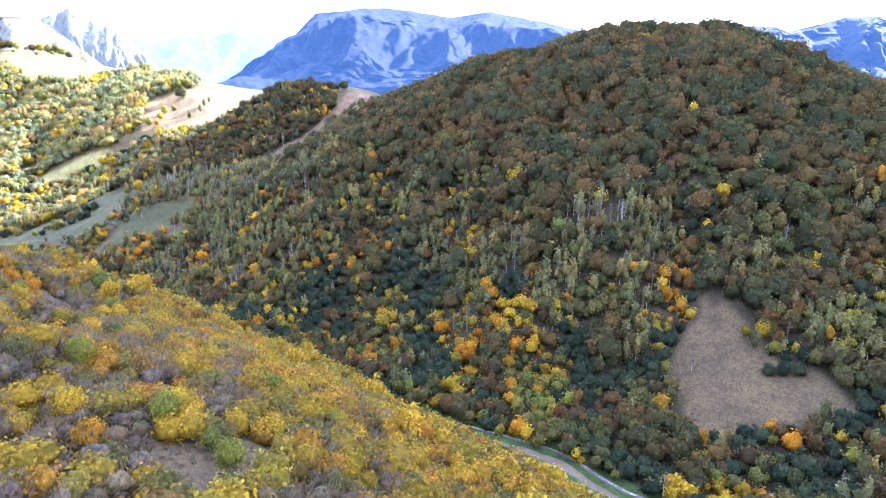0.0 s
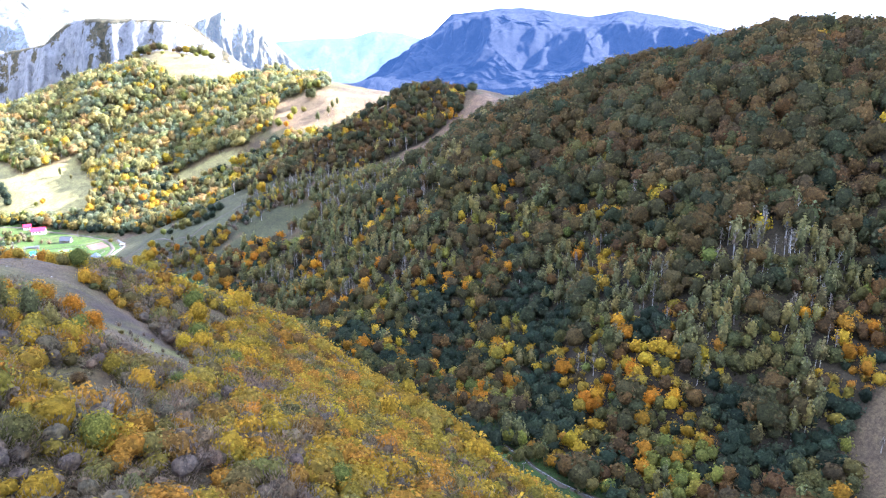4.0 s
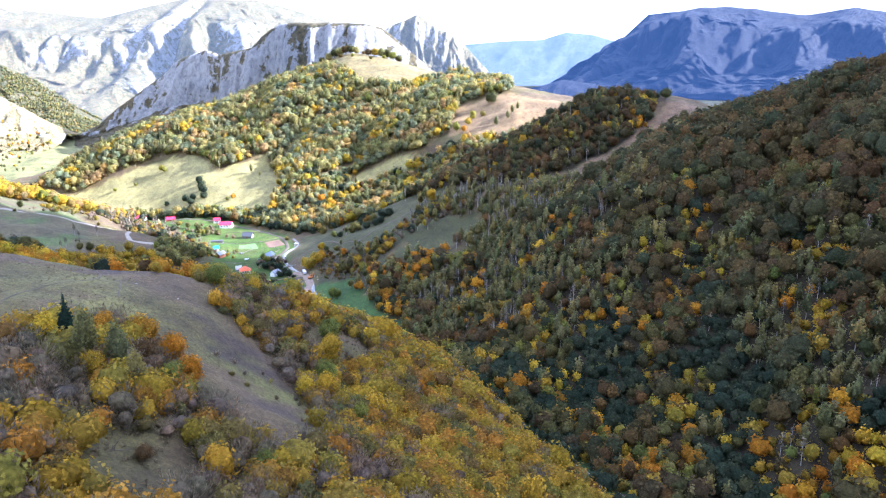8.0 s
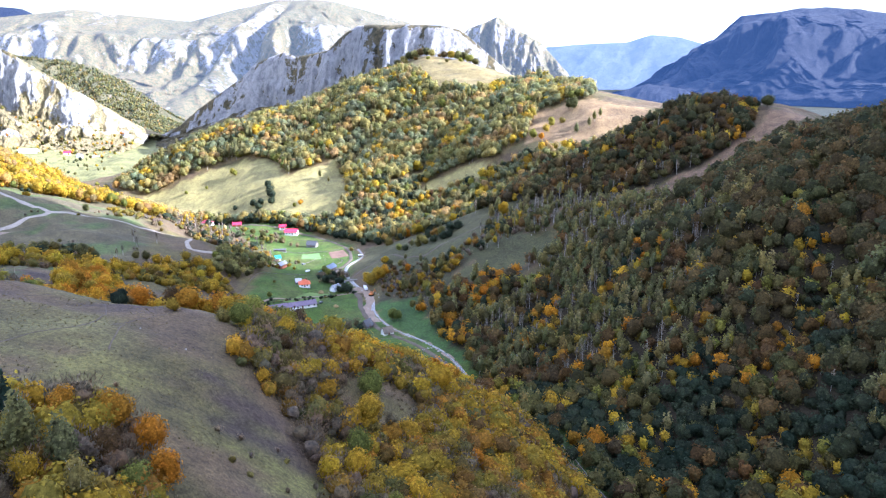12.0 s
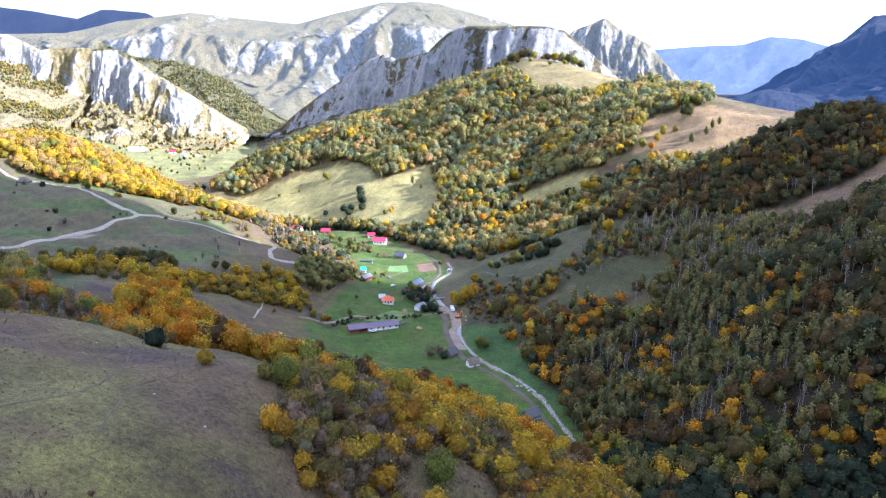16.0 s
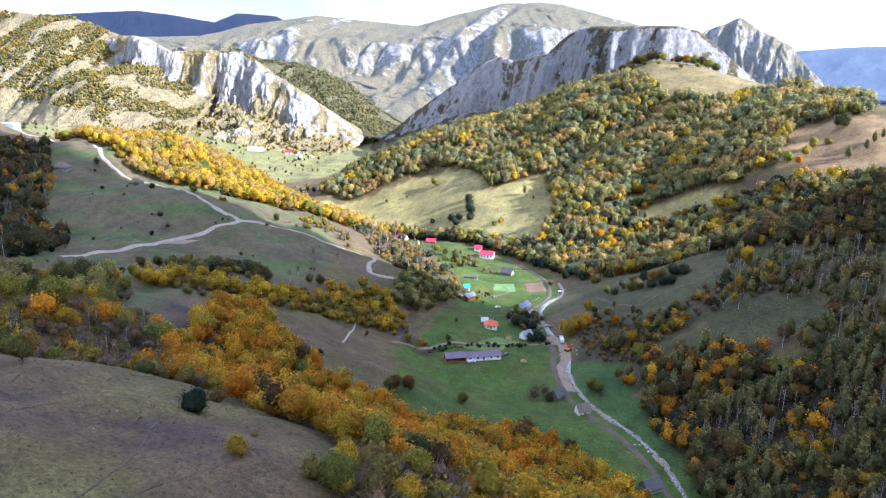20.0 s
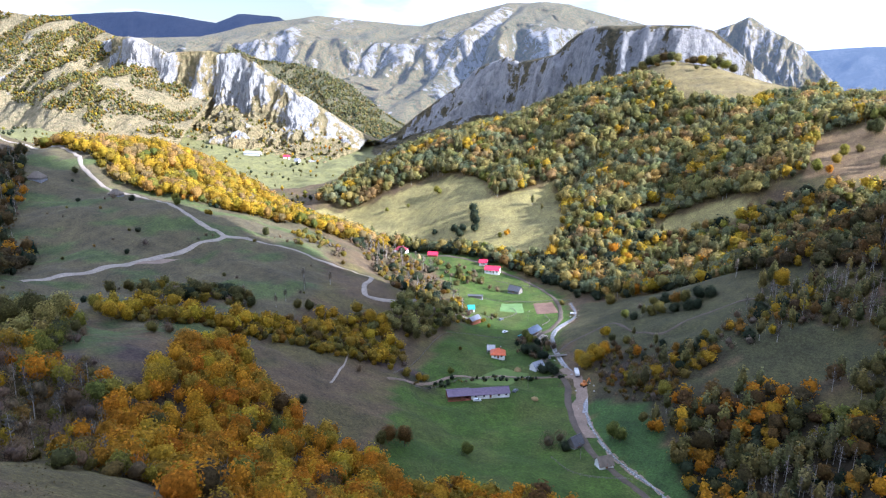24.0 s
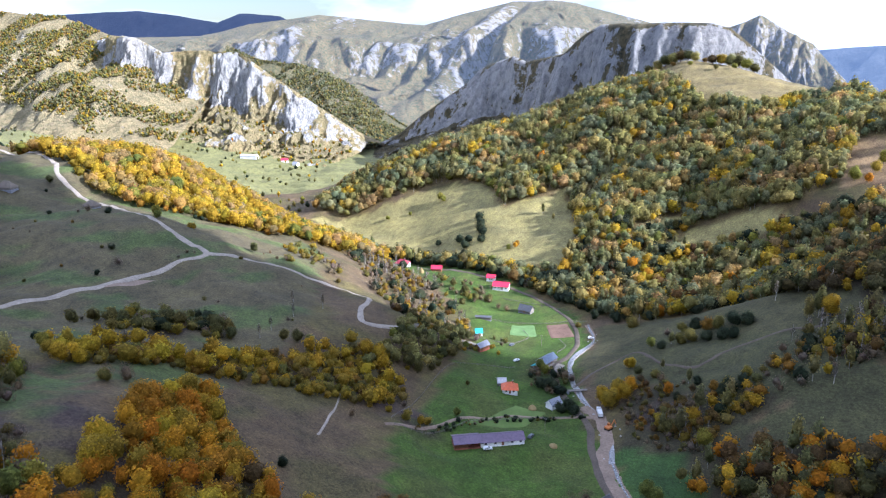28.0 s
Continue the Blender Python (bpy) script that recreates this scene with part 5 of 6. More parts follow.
LONE = {
    "on the near hillside": [(-39, 221, "birch", 13), (-33, 222, "birch", 12), (-27, 216, "birch", 10), (-35, 240, "orange", 9), (-28, 238, "orange", 8), (-22, 232, "orange", 8), (-24, 226, "lime", 7), (-46, 228, "fir", 11), (-49, 226, "gold", 8), (-36, 217, "gold", 6), (-42, 236, "orange", 7),
                             (-20, 222, "lime", 6), (-31, 230, "russet", 8), (6, 130, "lime", 8), (8, 133, "gold", 7), (15, 114, "lime", 7), (-6, 116, "orange", 7), (-9, 128, "gold", 8), (44, 148, "lime", 7), (13, 121, "lime", 5), (33, 162, "lime", 6), (48, 124, "gold", 5), (42, 119, "gold", 5),
                             (-18, 154, "green", 8), (-8, 160, "lime", 8), (-2, 305, "gold", 10), (-1, 290, "lime", 9), (0, 279, "gold", 9), (-4, 272, "gold", 7), (6, 273, "gold", 8), (9, 262, "gold", 6), (12, 268, "lime", 7), (0, 206, "lime", 6), (-33, 331, "gold", 8), (-30, 322, "russet", 6), (-36, 343, "lime", 9), (-4, 321, "lime", 10), (18, 300, "gold", 6), (28, 320, "orange", 6)],
    "on the brow of the bare hill": [(-50, 351, "lime", 11), (-44, 356, "lime", 9), (-58, 348, "gold", 8), (-61, 316, "goldbush", 4), (-74, 420, "gold", 7), (-88, 335, "alder", 6), (-96, 352, "rustbush", 5), (-52, 340, "goldbush", 5), (-46, 330, "gold", 7), (-42, 322, "gold", 6), (-38, 315, "goldbush", 5), (-48, 322, "olive", 5)],
    "in the grove field": [(-173, 432, "gold", 12), (-173, 431, "gold", 11), (-203, 394, "lime", 15), (-190, 402, "lime", 11), (-175, 398, "ashen", 12), (-170, 392, "ashen", 11), (-182, 396, "bare", 8), (-225, 482, "bare", 6), (-225, 491, "bare", 6), (-230, 452, "bare", 4), (-195, 470, "orange", 11), (-188, 482, "orange", 12), (-180, 470, "gold", 11), (-203, 500, "gold", 11), (-168, 455, "orange", 12), (-160, 440, "orange", 11), (-151, 425, "orange", 10), (-120, 319, "green", 7), (-258, 442, "green", 14), (-250, 452, "linden", 12), (-262, 456, "green", 15), (-259, 466, "linden", 13), (-205, 416, "lime", 12), (-188, 411, "ashen", 11), (-184, 406, "bare", 9), (-194, 408, "bare", 8), (-179, 440, "gold", 11), (-92, 434, "lime", 10), (-43, 322, "lime", 9), (-174, 400, "bare", 9), (-166, 398, "bare", 8), (-191, 404, "bare", 9), (-198, 400, "bare", 8), (-151, 409, "green", 9), (-142, 416, "olive", 6), (-220, 477, "olive", 5), (-219, 486, "bare", 5), (-157, 493, "alder", 4), (-119, 491, "green", 7)],
    "along the upper hedge": [(-252, 485, "gold", 9), (-248, 490, "gold", 7), (-270, 492, "lime", 7), (-262, 488, "gold", 7), (-258, 509, "ashen", 10), (-256, 515, "ashen", 9), (-257, 521, "ashen", 10), (-221, 597, "green", 8), (-226, 592, "green", 7), (-216, 600, "linden", 7), (-193, 619, "gold", 10), (-188, 624, "gold", 11), (-183, 618, "gold", 9), (-170, 635, "green", 8), (-176, 636, "green", 9), (-183, 634, "linden", 7), (-236, 585, "ashen", 9), (-251, 636, "ashen", 11), (-241, 652, "ashen", 10), (-298, 558, "olive", 6), (-290, 563, "olive", 6), (-282, 570, "green", 6), (-275, 574, "olive", 6), (-265, 574, "green", 7), (-252, 572, "green", 8), (-246, 576, "green", 7)],
    "on the brown slope": [(-194, 561, "goldbush", 4), (-188, 566, "goldbush", 4), (-152, 583, "goldbush", 5), (-147, 588, "goldbush", 4), (-175, 572, "olive", 3), (-168, 560, "bare", 4), (-160, 596, "bare", 4), (-205, 545, "bare", 3)],
    "beside the western road": [(-403, 690, "lime", 9), (-396, 684, "lime", 7), (-329, 703, "green", 8), (-380, 698, "goldbush", 5), (-374, 694, "goldbush", 4), (-363, 616, "bare", 5), (-430, 672, "alder", 5), (-440, 664, "bare", 5), (-300, 706, "goldbush", 4), (-240, 600, "ashen", 9), (-241, 622, "ashen", 9), (-262, 590, "ashen", 8), (-520, 700, "green", 7), (-600, 700, "russet", 10)],
    "below the bare hill": [(-178, 348, "orange", 9), (-172, 352, "gold", 8), (-185, 355, "orange", 8), (-165, 358, "bare", 6), (-158, 362, "rustbush", 5), (-150, 366, "bare", 6), (-140, 372, "rustbush", 5), (-196, 352, "bare", 5), (-205, 372, "bare", 7), (-215, 385, "lime", 12), (-222, 392, "lime", 10), (-128, 372, "olive", 5), (-160, 384, "bare", 8), (-150, 390, "orange", 9), (-142, 384, "orange", 8)],
    "on the valley green": [(-95, 526, "lime", 7), (-113, 500, "russet", 9), (-118, 496, "russet", 8), (-40, 574, "lime", 9), (-36, 570, "lime", 8), (-62, 562, "bare", 7), (-58, 556, "alder", 5), (-66, 556, "bare", 8), (-145, 591, "goldbush", 4), (-135, 605, "lime", 5), (-116, 690, "lime", 8), (-112, 684, "lime", 7), (-143, 640, "green", 3), (-205, 592, "goldbush", 5), (-189, 557, "goldbush", 5)],
    "along the stream": [(-70, 648, "gold", 9), (-46, 670, "bare", 5), (-50, 676, "olive", 5), (-40, 640, "rustbush", 5), (-34, 646, "rustbush", 5), (-20, 652, "rustbush", 5), (-14, 650, "goldbush", 6), (-6, 656, "goldbush", 5), (-28, 660, "alder", 5), (-67, 660, "gold", 10), (-62, 654, "gold", 10), (-60, 662, "orange", 9), (-37, 623, "green", 8), (-42, 628, "gold", 6), (6, 596, "ashen", 11), (29, 642, "ashen", 10), (-20, 619, "ashen", 8), (-10, 590, "bare", 8), (0, 560, "bare", 8), (8, 548, "bare", 8), (-50, 732, "bare", 5), (-67, 790, "gold", 11), (-60, 784, "orange", 10), (-90, 790, "alder", 8), (-104, 815, "alder", 9), (-125, 828, "alder", 9), (-150, 850, "alder", 9), (-165, 862, "alder", 8)],
    "on the spur field": [(22, 711, "birch", 14), (27, 715, "birch", 16), (32, 712, "gold", 13), (7, 745, "ashen", 13), (-7, 724, "alder", 8), (-14, 727, "alder", 9), (-22, 731, "olive", 8), (-28, 733, "rustbush", 8), (-35, 740, "alder", 8), (-42, 738, "olive", 6), (40, 672, "birch", 12), (-66, 690, "gold", 6)],
    "on the sunlit meadow": [(-323, 1021, "lime", 9), (-318, 1017, "lime", 8), (-378, 1000, "lime", 6), (-354, 1008, "lime", 5), (-194, 974, "birch", 11), (-253, 958, "alder", 9), (-258, 968, "alder", 9), (-249, 948, "alder", 10), (-256, 934, "alder", 8), (-203, 920, "rustbush", 5), (-292, 943, "alder", 6), (-180, 960, "birch", 7), (107, 978, "green", 15), (103, 984, "green", 12), (82, 953, "lime", 12), (108, 927, "birch", 13), (62, 934, "lime", 12), (122, 933, "birch", 12), (135, 945, "birch", 11), (128, 940, "birch", 12), (95, 962, "olive", 7), (76, 940, "gold", 10), (70, 928, "orange", 8)],
    "beside the village": [(-158, 849, "alder", 11), (-139, 842, "alder", 10), (-150, 848, "alder", 9), (-117, 816, "alder", 8), (-106, 797, "alder", 7), (-125, 828, "alder", 7), (-201, 867, "alder", 8), (-191, 884, "alder", 8), (-201, 824, "bare", 6), (-193, 814, "olive", 7), (-198, 810, "bare", 6), (-173, 799, "bare", 5), (-180, 801, "bare", 5), (-218, 808, "bare", 5), (-211, 811, "olive", 5), (-206, 791, "olive", 5), (-186, 736, "goldbush", 5), (-160, 874, "gold", 8), (-179, 878, "gold", 9), (-150, 927, "gold", 9), (-63, 789, "gold", 12), (-68, 785, "olive", 8), (-76, 771, "olive", 8), (-91, 812, "alder", 10), (-203, 915, "orange", 6), (-209, 913, "lime", 6), (-256, 925, "alder", 9), (-267, 937, "alder", 8), (-245, 943, "alder", 8), (-242, 931, "alder", 8), (-253, 879, "alder", 9), (-241, 876, "alder", 8), (-113, 777, "olive", 4), (-174, 860, "bare", 7)],
    "on the stream slope": [(-179, 728, "gold", 6), (-172, 715, "green", 6), (-102, 666, "alder", 7), (-106, 668, "alder", 7), (-89, 645, "alder", 7), (-92, 642, "alder", 6), (-110, 667, "alder", 7), (-99, 680, "bare", 7), (-95, 679, "bare", 6), (-85, 641, "alder", 6), (-68, 647, "gold", 11), (-73, 653, "gold", 10), (-66, 652, "gold", 9), (-41, 656, "orange", 7), (-64, 689, "gold", 7), (-59, 679, "green", 6), (-36, 628, "bare", 9), (-30, 624, "ashen", 10), (-27, 629, "gold", 8), (-29, 630, "gold", 7), (-21, 610, "lime", 9), (-9, 606, "ashen", 9), (-51, 710, "alder", 6), (-57, 714, "lime", 7), (-46, 717, "birch", 8), (-36, 718, "olive", 8), (-41, 718, "olive", 7), (-27, 716, "alder", 7), (-19, 713, "alder", 8), (-13, 710, "alder", 7), (-47, 684, "birch", 6), (-32, 663, "birch", 8), (-12, 647, "alder", 7), (-7, 648, "alder", 7), (-16, 646, "alder", 6), (-12, 642, "goldbush", 5), (-4, 637, "goldbush", 5), (-14, 632, "goldbush", 5), (-10, 634, "goldbush", 5), (-6, 636, "goldbush", 5), (-18, 630, "rustbush", 5)],
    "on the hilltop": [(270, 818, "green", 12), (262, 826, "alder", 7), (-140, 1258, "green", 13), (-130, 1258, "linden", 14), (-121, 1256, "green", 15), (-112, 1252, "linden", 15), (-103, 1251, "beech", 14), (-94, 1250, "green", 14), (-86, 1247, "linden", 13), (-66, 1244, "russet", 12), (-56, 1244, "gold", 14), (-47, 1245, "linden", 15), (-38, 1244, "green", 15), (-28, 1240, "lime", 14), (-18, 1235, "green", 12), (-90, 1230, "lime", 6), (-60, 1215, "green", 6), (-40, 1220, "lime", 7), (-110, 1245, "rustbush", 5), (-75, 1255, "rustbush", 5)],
    "on the east field": [(252, 186, "alder", 7), (248, 190, "alder", 6), (256, 181, "alder", 6), (255, 204, "birch", 11), (230, 215, "ashen", 7), (258, 212, "goldbush", 5), (262, 206, "gold", 9)],
}
n_tree = 0
for where, rows in LONE.items():
    for tx, ty, kind, tall in rows:
        single_tree(tx, ty, kind, tall, 100 + n_tree, where, None, 1.35 if where == "on the hilltop" else 1.0)
        n_tree += 1

x, y, rng = sow(NEAR_SCRUB, 4.1, 17, 0.95, lambda x, y: near_stretch(x, y) & (grain(x, y, 41, 3, 40) > -0.75) & ~inside(x, y, GLADE))
for k, kind in enumerate(scrub_kinds(x, y, rng)):
    lo, hi = PALETTE[kind][1]
    single_tree(x[k], y[k], kind, rng.uniform(lo, hi) * 0.95, 1000 + k, "in the hillside thicket", MIDRES, rng.uniform(1.1, 1.4))


# ---- roads, stream and plots, laid over the ground ----
def noisy_material(name, a, b, scale, rough=0.9, relief=0.4):
    m, nt, p = material(name, rough)
    n1, n2 = noise_node(nt, scale, 6, 0.7), noise_node(nt, scale * 0.12, 3)
    r = ramp_node(nt, n1, "Fac", [(0.3, a), (0.7, b)])
    t = ramp_node(nt, n2, "Fac", [(0.3, (0.75, 0.75, 0.75)), (0.7, (1.2, 1.2, 1.2))])
    c = blend(nt, "MULTIPLY", 0.8, r, "Color", t, "Color")
    link(nt, c, "Color", p, "Base Color")
    bump(nt, p, n1, "Fac", relief, 0.2)
    return m


DIRT = noisy_material("dirt_road", (0.2, 0.165, 0.13), (0.38, 0.33, 0.27), 1.2)
MUD = noisy_material("muddy_road", (0.07, 0.055, 0.042), (0.13, 0.104, 0.08), 1.0)
GRAVEL = noisy_material("gravel", (0.16, 0.115, 0.085), (0.3, 0.225, 0.17), 0.9)
STONES = noisy_material("stream_stones", (0.22, 0.205, 0.19), (0.42, 0.4, 0.38), 1.6)
TILLED = noisy_material("tilled_soil", (0.13, 0.075, 0.055), (0.22, 0.14, 0.1), 1.0)
SOWN = noisy_material("young_crop", (0.09, 0.16, 0.05), (0.13, 0.21, 0.08), 1.0)
MOWN = noisy_material("mown_grass", (0.09, 0.15, 0.035), (0.13, 0.17, 0.05), 0.7)


def water_material():
    m, nt, b = material("stream_water", 0.3, 0.5)
    n = noise_node(nt, 1.4, 5, 0.7)
    r = ramp_node(nt, n, "Fac", [(0.48, (0.07, 0.072, 0.07)), (0.66, (0.45, 0.46, 0.47))])
    link(nt, r, "Color", b, "Base Color")
    bump(nt, b, n, "Fac", 0.5, 0.15)
    return m


WATER = water_material()


def curve_points(pts, step=2.0):
    p = np.array(pts, float)
    q = np.vstack([2 * p[0] - p[1], p, 2 * p[-1] - p[-2]])
    out = []
    for k in range(1, len(q) - 2):
        n = max(2, int(np.hypot(*(q[k + 1] - q[k])) / step))
        t = np.linspace(0, 1, n, endpoint=False)[:, None]
        a, b, c, d = q[k - 1], q[k], q[k + 1], q[k + 2]
        out.append(0.5 * (2 * b + (c - a) * t + (2 * a - 5 * b + 4 * c - d) * t * t + (3 * b - a - 3 * c + d) * t ** 3))
    return np.vstack(out + [p[-1:]])


def ribbon(name, pts, width, lift, mat, label, category, seed=0, ragged=0.15, skirt=0.5):
    """A strip along a line, draped on the ground, with uneven edges turned down into it."""
    c = curve_points(pts)
    t = np.gradient(c, axis=0)
    nrm = np.stack([-t[:, 1], t[:, 0]], -1) / np.hypot(t[:, 0], t[:, 1])[:, None]
    s = np.arange(len(c)) * 2.0
    rows = []
    across = np.linspace(-1, 1, 7)
    for k, a in enumerate(across):
        w = width / 2 * a * (1 + ragged * lumps(s, 0 * s + 50 * np.sign(a), seed + 1, 4, 30))
        p = c + nrm * w[:, None]
        z = on_land(p[:, 0], p[:, 1]) + lift * (1 - 0.25 * abs(a)) - (skirt if abs(a) == 1 else 0)
        rows.append(np.c_[p, z])
    v = np.stack(rows, 1)
    return tagged(mesh_object(name, v.reshape(-1, 3), grid_faces(len(c), 7)[:, ::-1], mat, flat=False), label, category, kind="structure")


def patch(name, quad, mat, lift, label, n=14):
    """A four-cornered plot draped on the ground."""
    a, b, c, d = [np.array(q, float) for q in quad]
    u, v = [g[..., None] for g in np.meshgrid(np.linspace(0, 1, n), np.linspace(0, 1, n), indexing="ij")]
    p = (a * (1 - u) + b * u) * (1 - v) + (d * (1 - u) + c * u) * v
    z = on_land(p[..., 0], p[..., 1]) + lift
    edge = ((u == 0) | (u == 1) | (v == 0) | (v == 1))[..., 0]
    z = z - edge * (lift + 0.2)
    return tagged(mesh_object(name, np.dstack([p, z]).reshape(-1, 3), grid_faces(n, n)[:, ::-1], mat, flat=False), label, "field", kind="structure")


ribbon("stream_bed", STREAM[5:14], 4.2, 0.1, GRAVEL, "gravel banks along a shallow mountain stream", "stream bed", 3, 0.3, 1.0)
ribbon("water", STREAM[5:14], 1.5, 0.32, WATER, "shallow white-flecked stream water", "water", 5, 0.35)
LOWER_STREAM = [(210, 62), (177, 138), (162, 174), (157, 192), (153, 207), (143, 224), (124, 262), (75, 370), (38, 440)]
ribbon("lower_stream_bed", LOWER_STREAM, 3.4, 0.12, MUD, "dark muddy bed of a narrow stream", "stream bed", 18, 0.4, 0.8)
ribbon("lower_water", LOWER_STREAM, 0.8, 0.26, WATER, "thin stream water", "water", 19, 0.5)
ribbon("rapids", STREAM[8:13], 3.8, 0.26, noisy_material("rapids_foam", (0.12, 0.11, 0.1), (0.42, 0.42, 0.42), 1.3, 0.5), "white broken water over stones", "water", 6, 0.4)
ribbon("lower_road", [(198, 61), (168, 135), (154, 172), (150, 190), (146, 204), (138, 217), (127, 229), (117, 242)], 6.6, 0.36, noisy_material("packed_dirt", (0.085, 0.062, 0.046), (0.15, 0.112, 0.085), 1.0), "wide brown dirt road on the valley floor", "road", 16, 0.25)
ribbon("valley_lane", [(121, 238), (105, 276), (69, 366), (32, 436)], 2.2, 0.3, MUD, "narrow muddy lane between scrub and stream", "road", 17)
ribbon("valley_road", [(32, 436), (-4.5, 510), (-45.5, 557), (-66, 600), (-76, 632), (-96, 662), (-110, 694), (-106, 720), (-107, 748), (-122, 790), (-150, 826), (-184, 850), (-230, 866), (-280, 872)], 4.0, 0.34, MUD, "unpaved brown dirt road beside the stream", "road", 7)
ribbon("side_road", [(290, 70), (262, 100), (234, 127), (222, 139), (205, 147), (186, 146)], 3.2, 0.32, DIRT, "pale dirt road leaving the valley", "road", 8)
ribbon("gravel_works", [(-50, 572), (-58, 590), (-63, 606), (-64, 622), (-72, 640), (-82, 650)], 6.5, 0.4, GRAVEL, "wide strip of bare gravel and mud by the stream", "gravel", 9, 0.25)
ribbon("west_road", [(-357, 520), (-356, 545), (-353, 570), (-348, 600), (-343, 640), (-336, 663), (-360, 668), (-391, 679), (-411, 686), (-448, 696), (-500, 706), (-529, 715), (-556, 735), (-600, 752), (-662, 768), (-760, 775)], 4.6, 0.34, DIRT, "pale unpaved road climbing the western slope", "road", 11)
ribbon("hairpin_road", [(-336, 663), (-310, 684), (-281, 694), (-259, 702), (-242, 706), (-231, 690), (-222, 664), (-212, 650), (-202, 660), (-194, 688), (-178, 706), (-160, 712)], 4.0, 0.34, DIRT, "narrow dirt road with a tight bend", "road", 13)
ribbon("spur_track", [(-92, 672), (-87, 685), (-77, 699), (-64, 710), (-48, 690), (-28, 680), (-9, 695), (14, 704), (37, 706), (60, 715)], 2.2, 0.3, MUD, "worn dirt track over a grassy spur", "track", 15)
ribbon("barn_track", [(-155, 566), (-140, 594), (-118, 624), (-96, 634), (-74, 640)], 2.4, 0.3, GRAVEL, "farm track along a fence", "track", 17)
ribbon("foot_path", [(-164, 526), (-172, 548), (-184, 578)], 1.3, 0.25, DIRT, "worn foot path on a grassy slope", "path", 19)
for pts in ([(-63, 289), (-63, 298), (-61, 305), (-60, 317)], [(-94, 293), (-100, 305), (-98, 316)], [(-54, 271), (-57, 279), (-62, 292)]):
    ribbon("sheep_path", pts, 0.4, 0.12, MUD, "faint trodden path over a bare hill", "path", 23, 0.3, 0.2)
ribbon("brow_path", [(-70, 240), (-74, 262), (-66, 280), (-72, 300), (-84, 320)], 0.4, 0.14, MUD, "faint foot path over the bare hill", "path", 21)
patch("scree", [(-352, 583), (-340, 600), (-336, 622), (-348, 608)], GRAVEL, 0.12, "pale stones spilled below the road")
patch("crop_plot", [(-153, 743), (-160, 770), (-144, 776), (-135, 752)], SOWN, 0.25, "pale green sown garden plot")
patch("tilled_plot", [(-137, 778), (-122, 783), (-110, 757), (-126, 751)], TILLED, 0.25, "brown tilled garden plot")
patch("mown_plot", [(-132, 600), (-116, 642), (-98, 640), (-104, 622)], MOWN, 0.2, "mown paler grass in a fenced yard")
patch("farm_yard", [(-118, 692), (-104, 688), (-104, 704), (-122, 706)], DIRT, 0.3, "trodden bare yard beside a shed")


# ---- buildings ----
def part(name, verts, faces, mat, parent, label=""):
    me = bpy.data.meshes.new(name)
    me.from_pydata([tuple(v) for v in verts], [], faces)
    me.materials.append(mat)
    ob = new(name, me)
    ob.parent = parent
    return tagged(ob, label)


def box(x0, y0, z0, x1, y1, z1):
    v = [(x, y, z) for x in (x0, x1) for y in (y0, y1) for z in (z0, z1)]
    return v, [(0, 1, 3, 2), (4, 6, 7, 5), (0, 4, 5, 1), (2, 3, 7, 6), (0, 2, 6, 4), (1, 5, 7, 3)]


def join(*solids):
    v, f = [], []
    for sv, sf in solids:
        f += [tuple(i + len(v) for i in q) for q in sf]
        v += sv
    return v, f


def plain(name, colour, rough=0.7, scale=3.0, dirt=0.75):
    return noisy_material(name, tuple(c * dirt for c in colour), colour, scale, rough, 0.15)


def ribbed_metal(name, colour, every=0.45):
    m, nt, b = material(name, 0.45, 0.4)
    tc, wv, n = nt.nodes.new("ShaderNodeTexCoord"), nt.nodes.new("ShaderNodeTexWave"), noise_node(nt, 0.8, 5, 0.7)
    wv.inputs["Scale"].default_value = 1 / every / 2
    link(nt, tc, "Object", wv, "Vector")
    r = ramp_node(nt, n, "Fac", [(0.3, tuple(c * 0.7 for c in colour)), (0.7, tuple(min(1, c * 1.15) for c in colour))])
    link(nt, r, "Color", b, "Base Color")
    bump(nt, b, wv, "Fac", 0.5, 0.06)
    return m


WHITE, PLANK, OLDWOOD, GLASS = plain("white_plaster", (0.84, 0.83, 0.81), 0.7, 3.0, 0.9), plain("brown_planks", (0.22, 0.1, 0.055), 0.8, 5), plain("grey_planks", (0.2, 0.18, 0.16), 0.85, 5), plain("dark_glass", (0.05, 0.06, 0.07), 0.1)
R_PLUM, R_ORANGE, R_GREY, R_BLUE = ribbed_metal("plum_roof", (0.15, 0.105, 0.155)), ribbed_metal("orange_tiles", (0.62, 0.13, 0.045), 0.35), ribbed_metal("grey_roof", (0.26, 0.27, 0.31)), ribbed_metal("slate_blue_roof", (0.17, 0.21, 0.28))
R_RED, R_TEAL, R_DARK, R_PALE = ribbed_metal("crimson_roof", (0.62, 0.03, 0.075)), ribbed_metal("teal_roof", (0.02, 0.33, 0.37)), ribbed_metal("dark_roof", (0.09, 0.09, 0.1)), ribbed_metal("pale_metal_roof", (0.5, 0.5, 0.52))
THATCH, BRICKS = plain("grey_thatch", (0.2, 0.165, 0.13), 0.95, 4), plain("brick_red", (0.35, 0.12, 0.08), 0.9, 6)


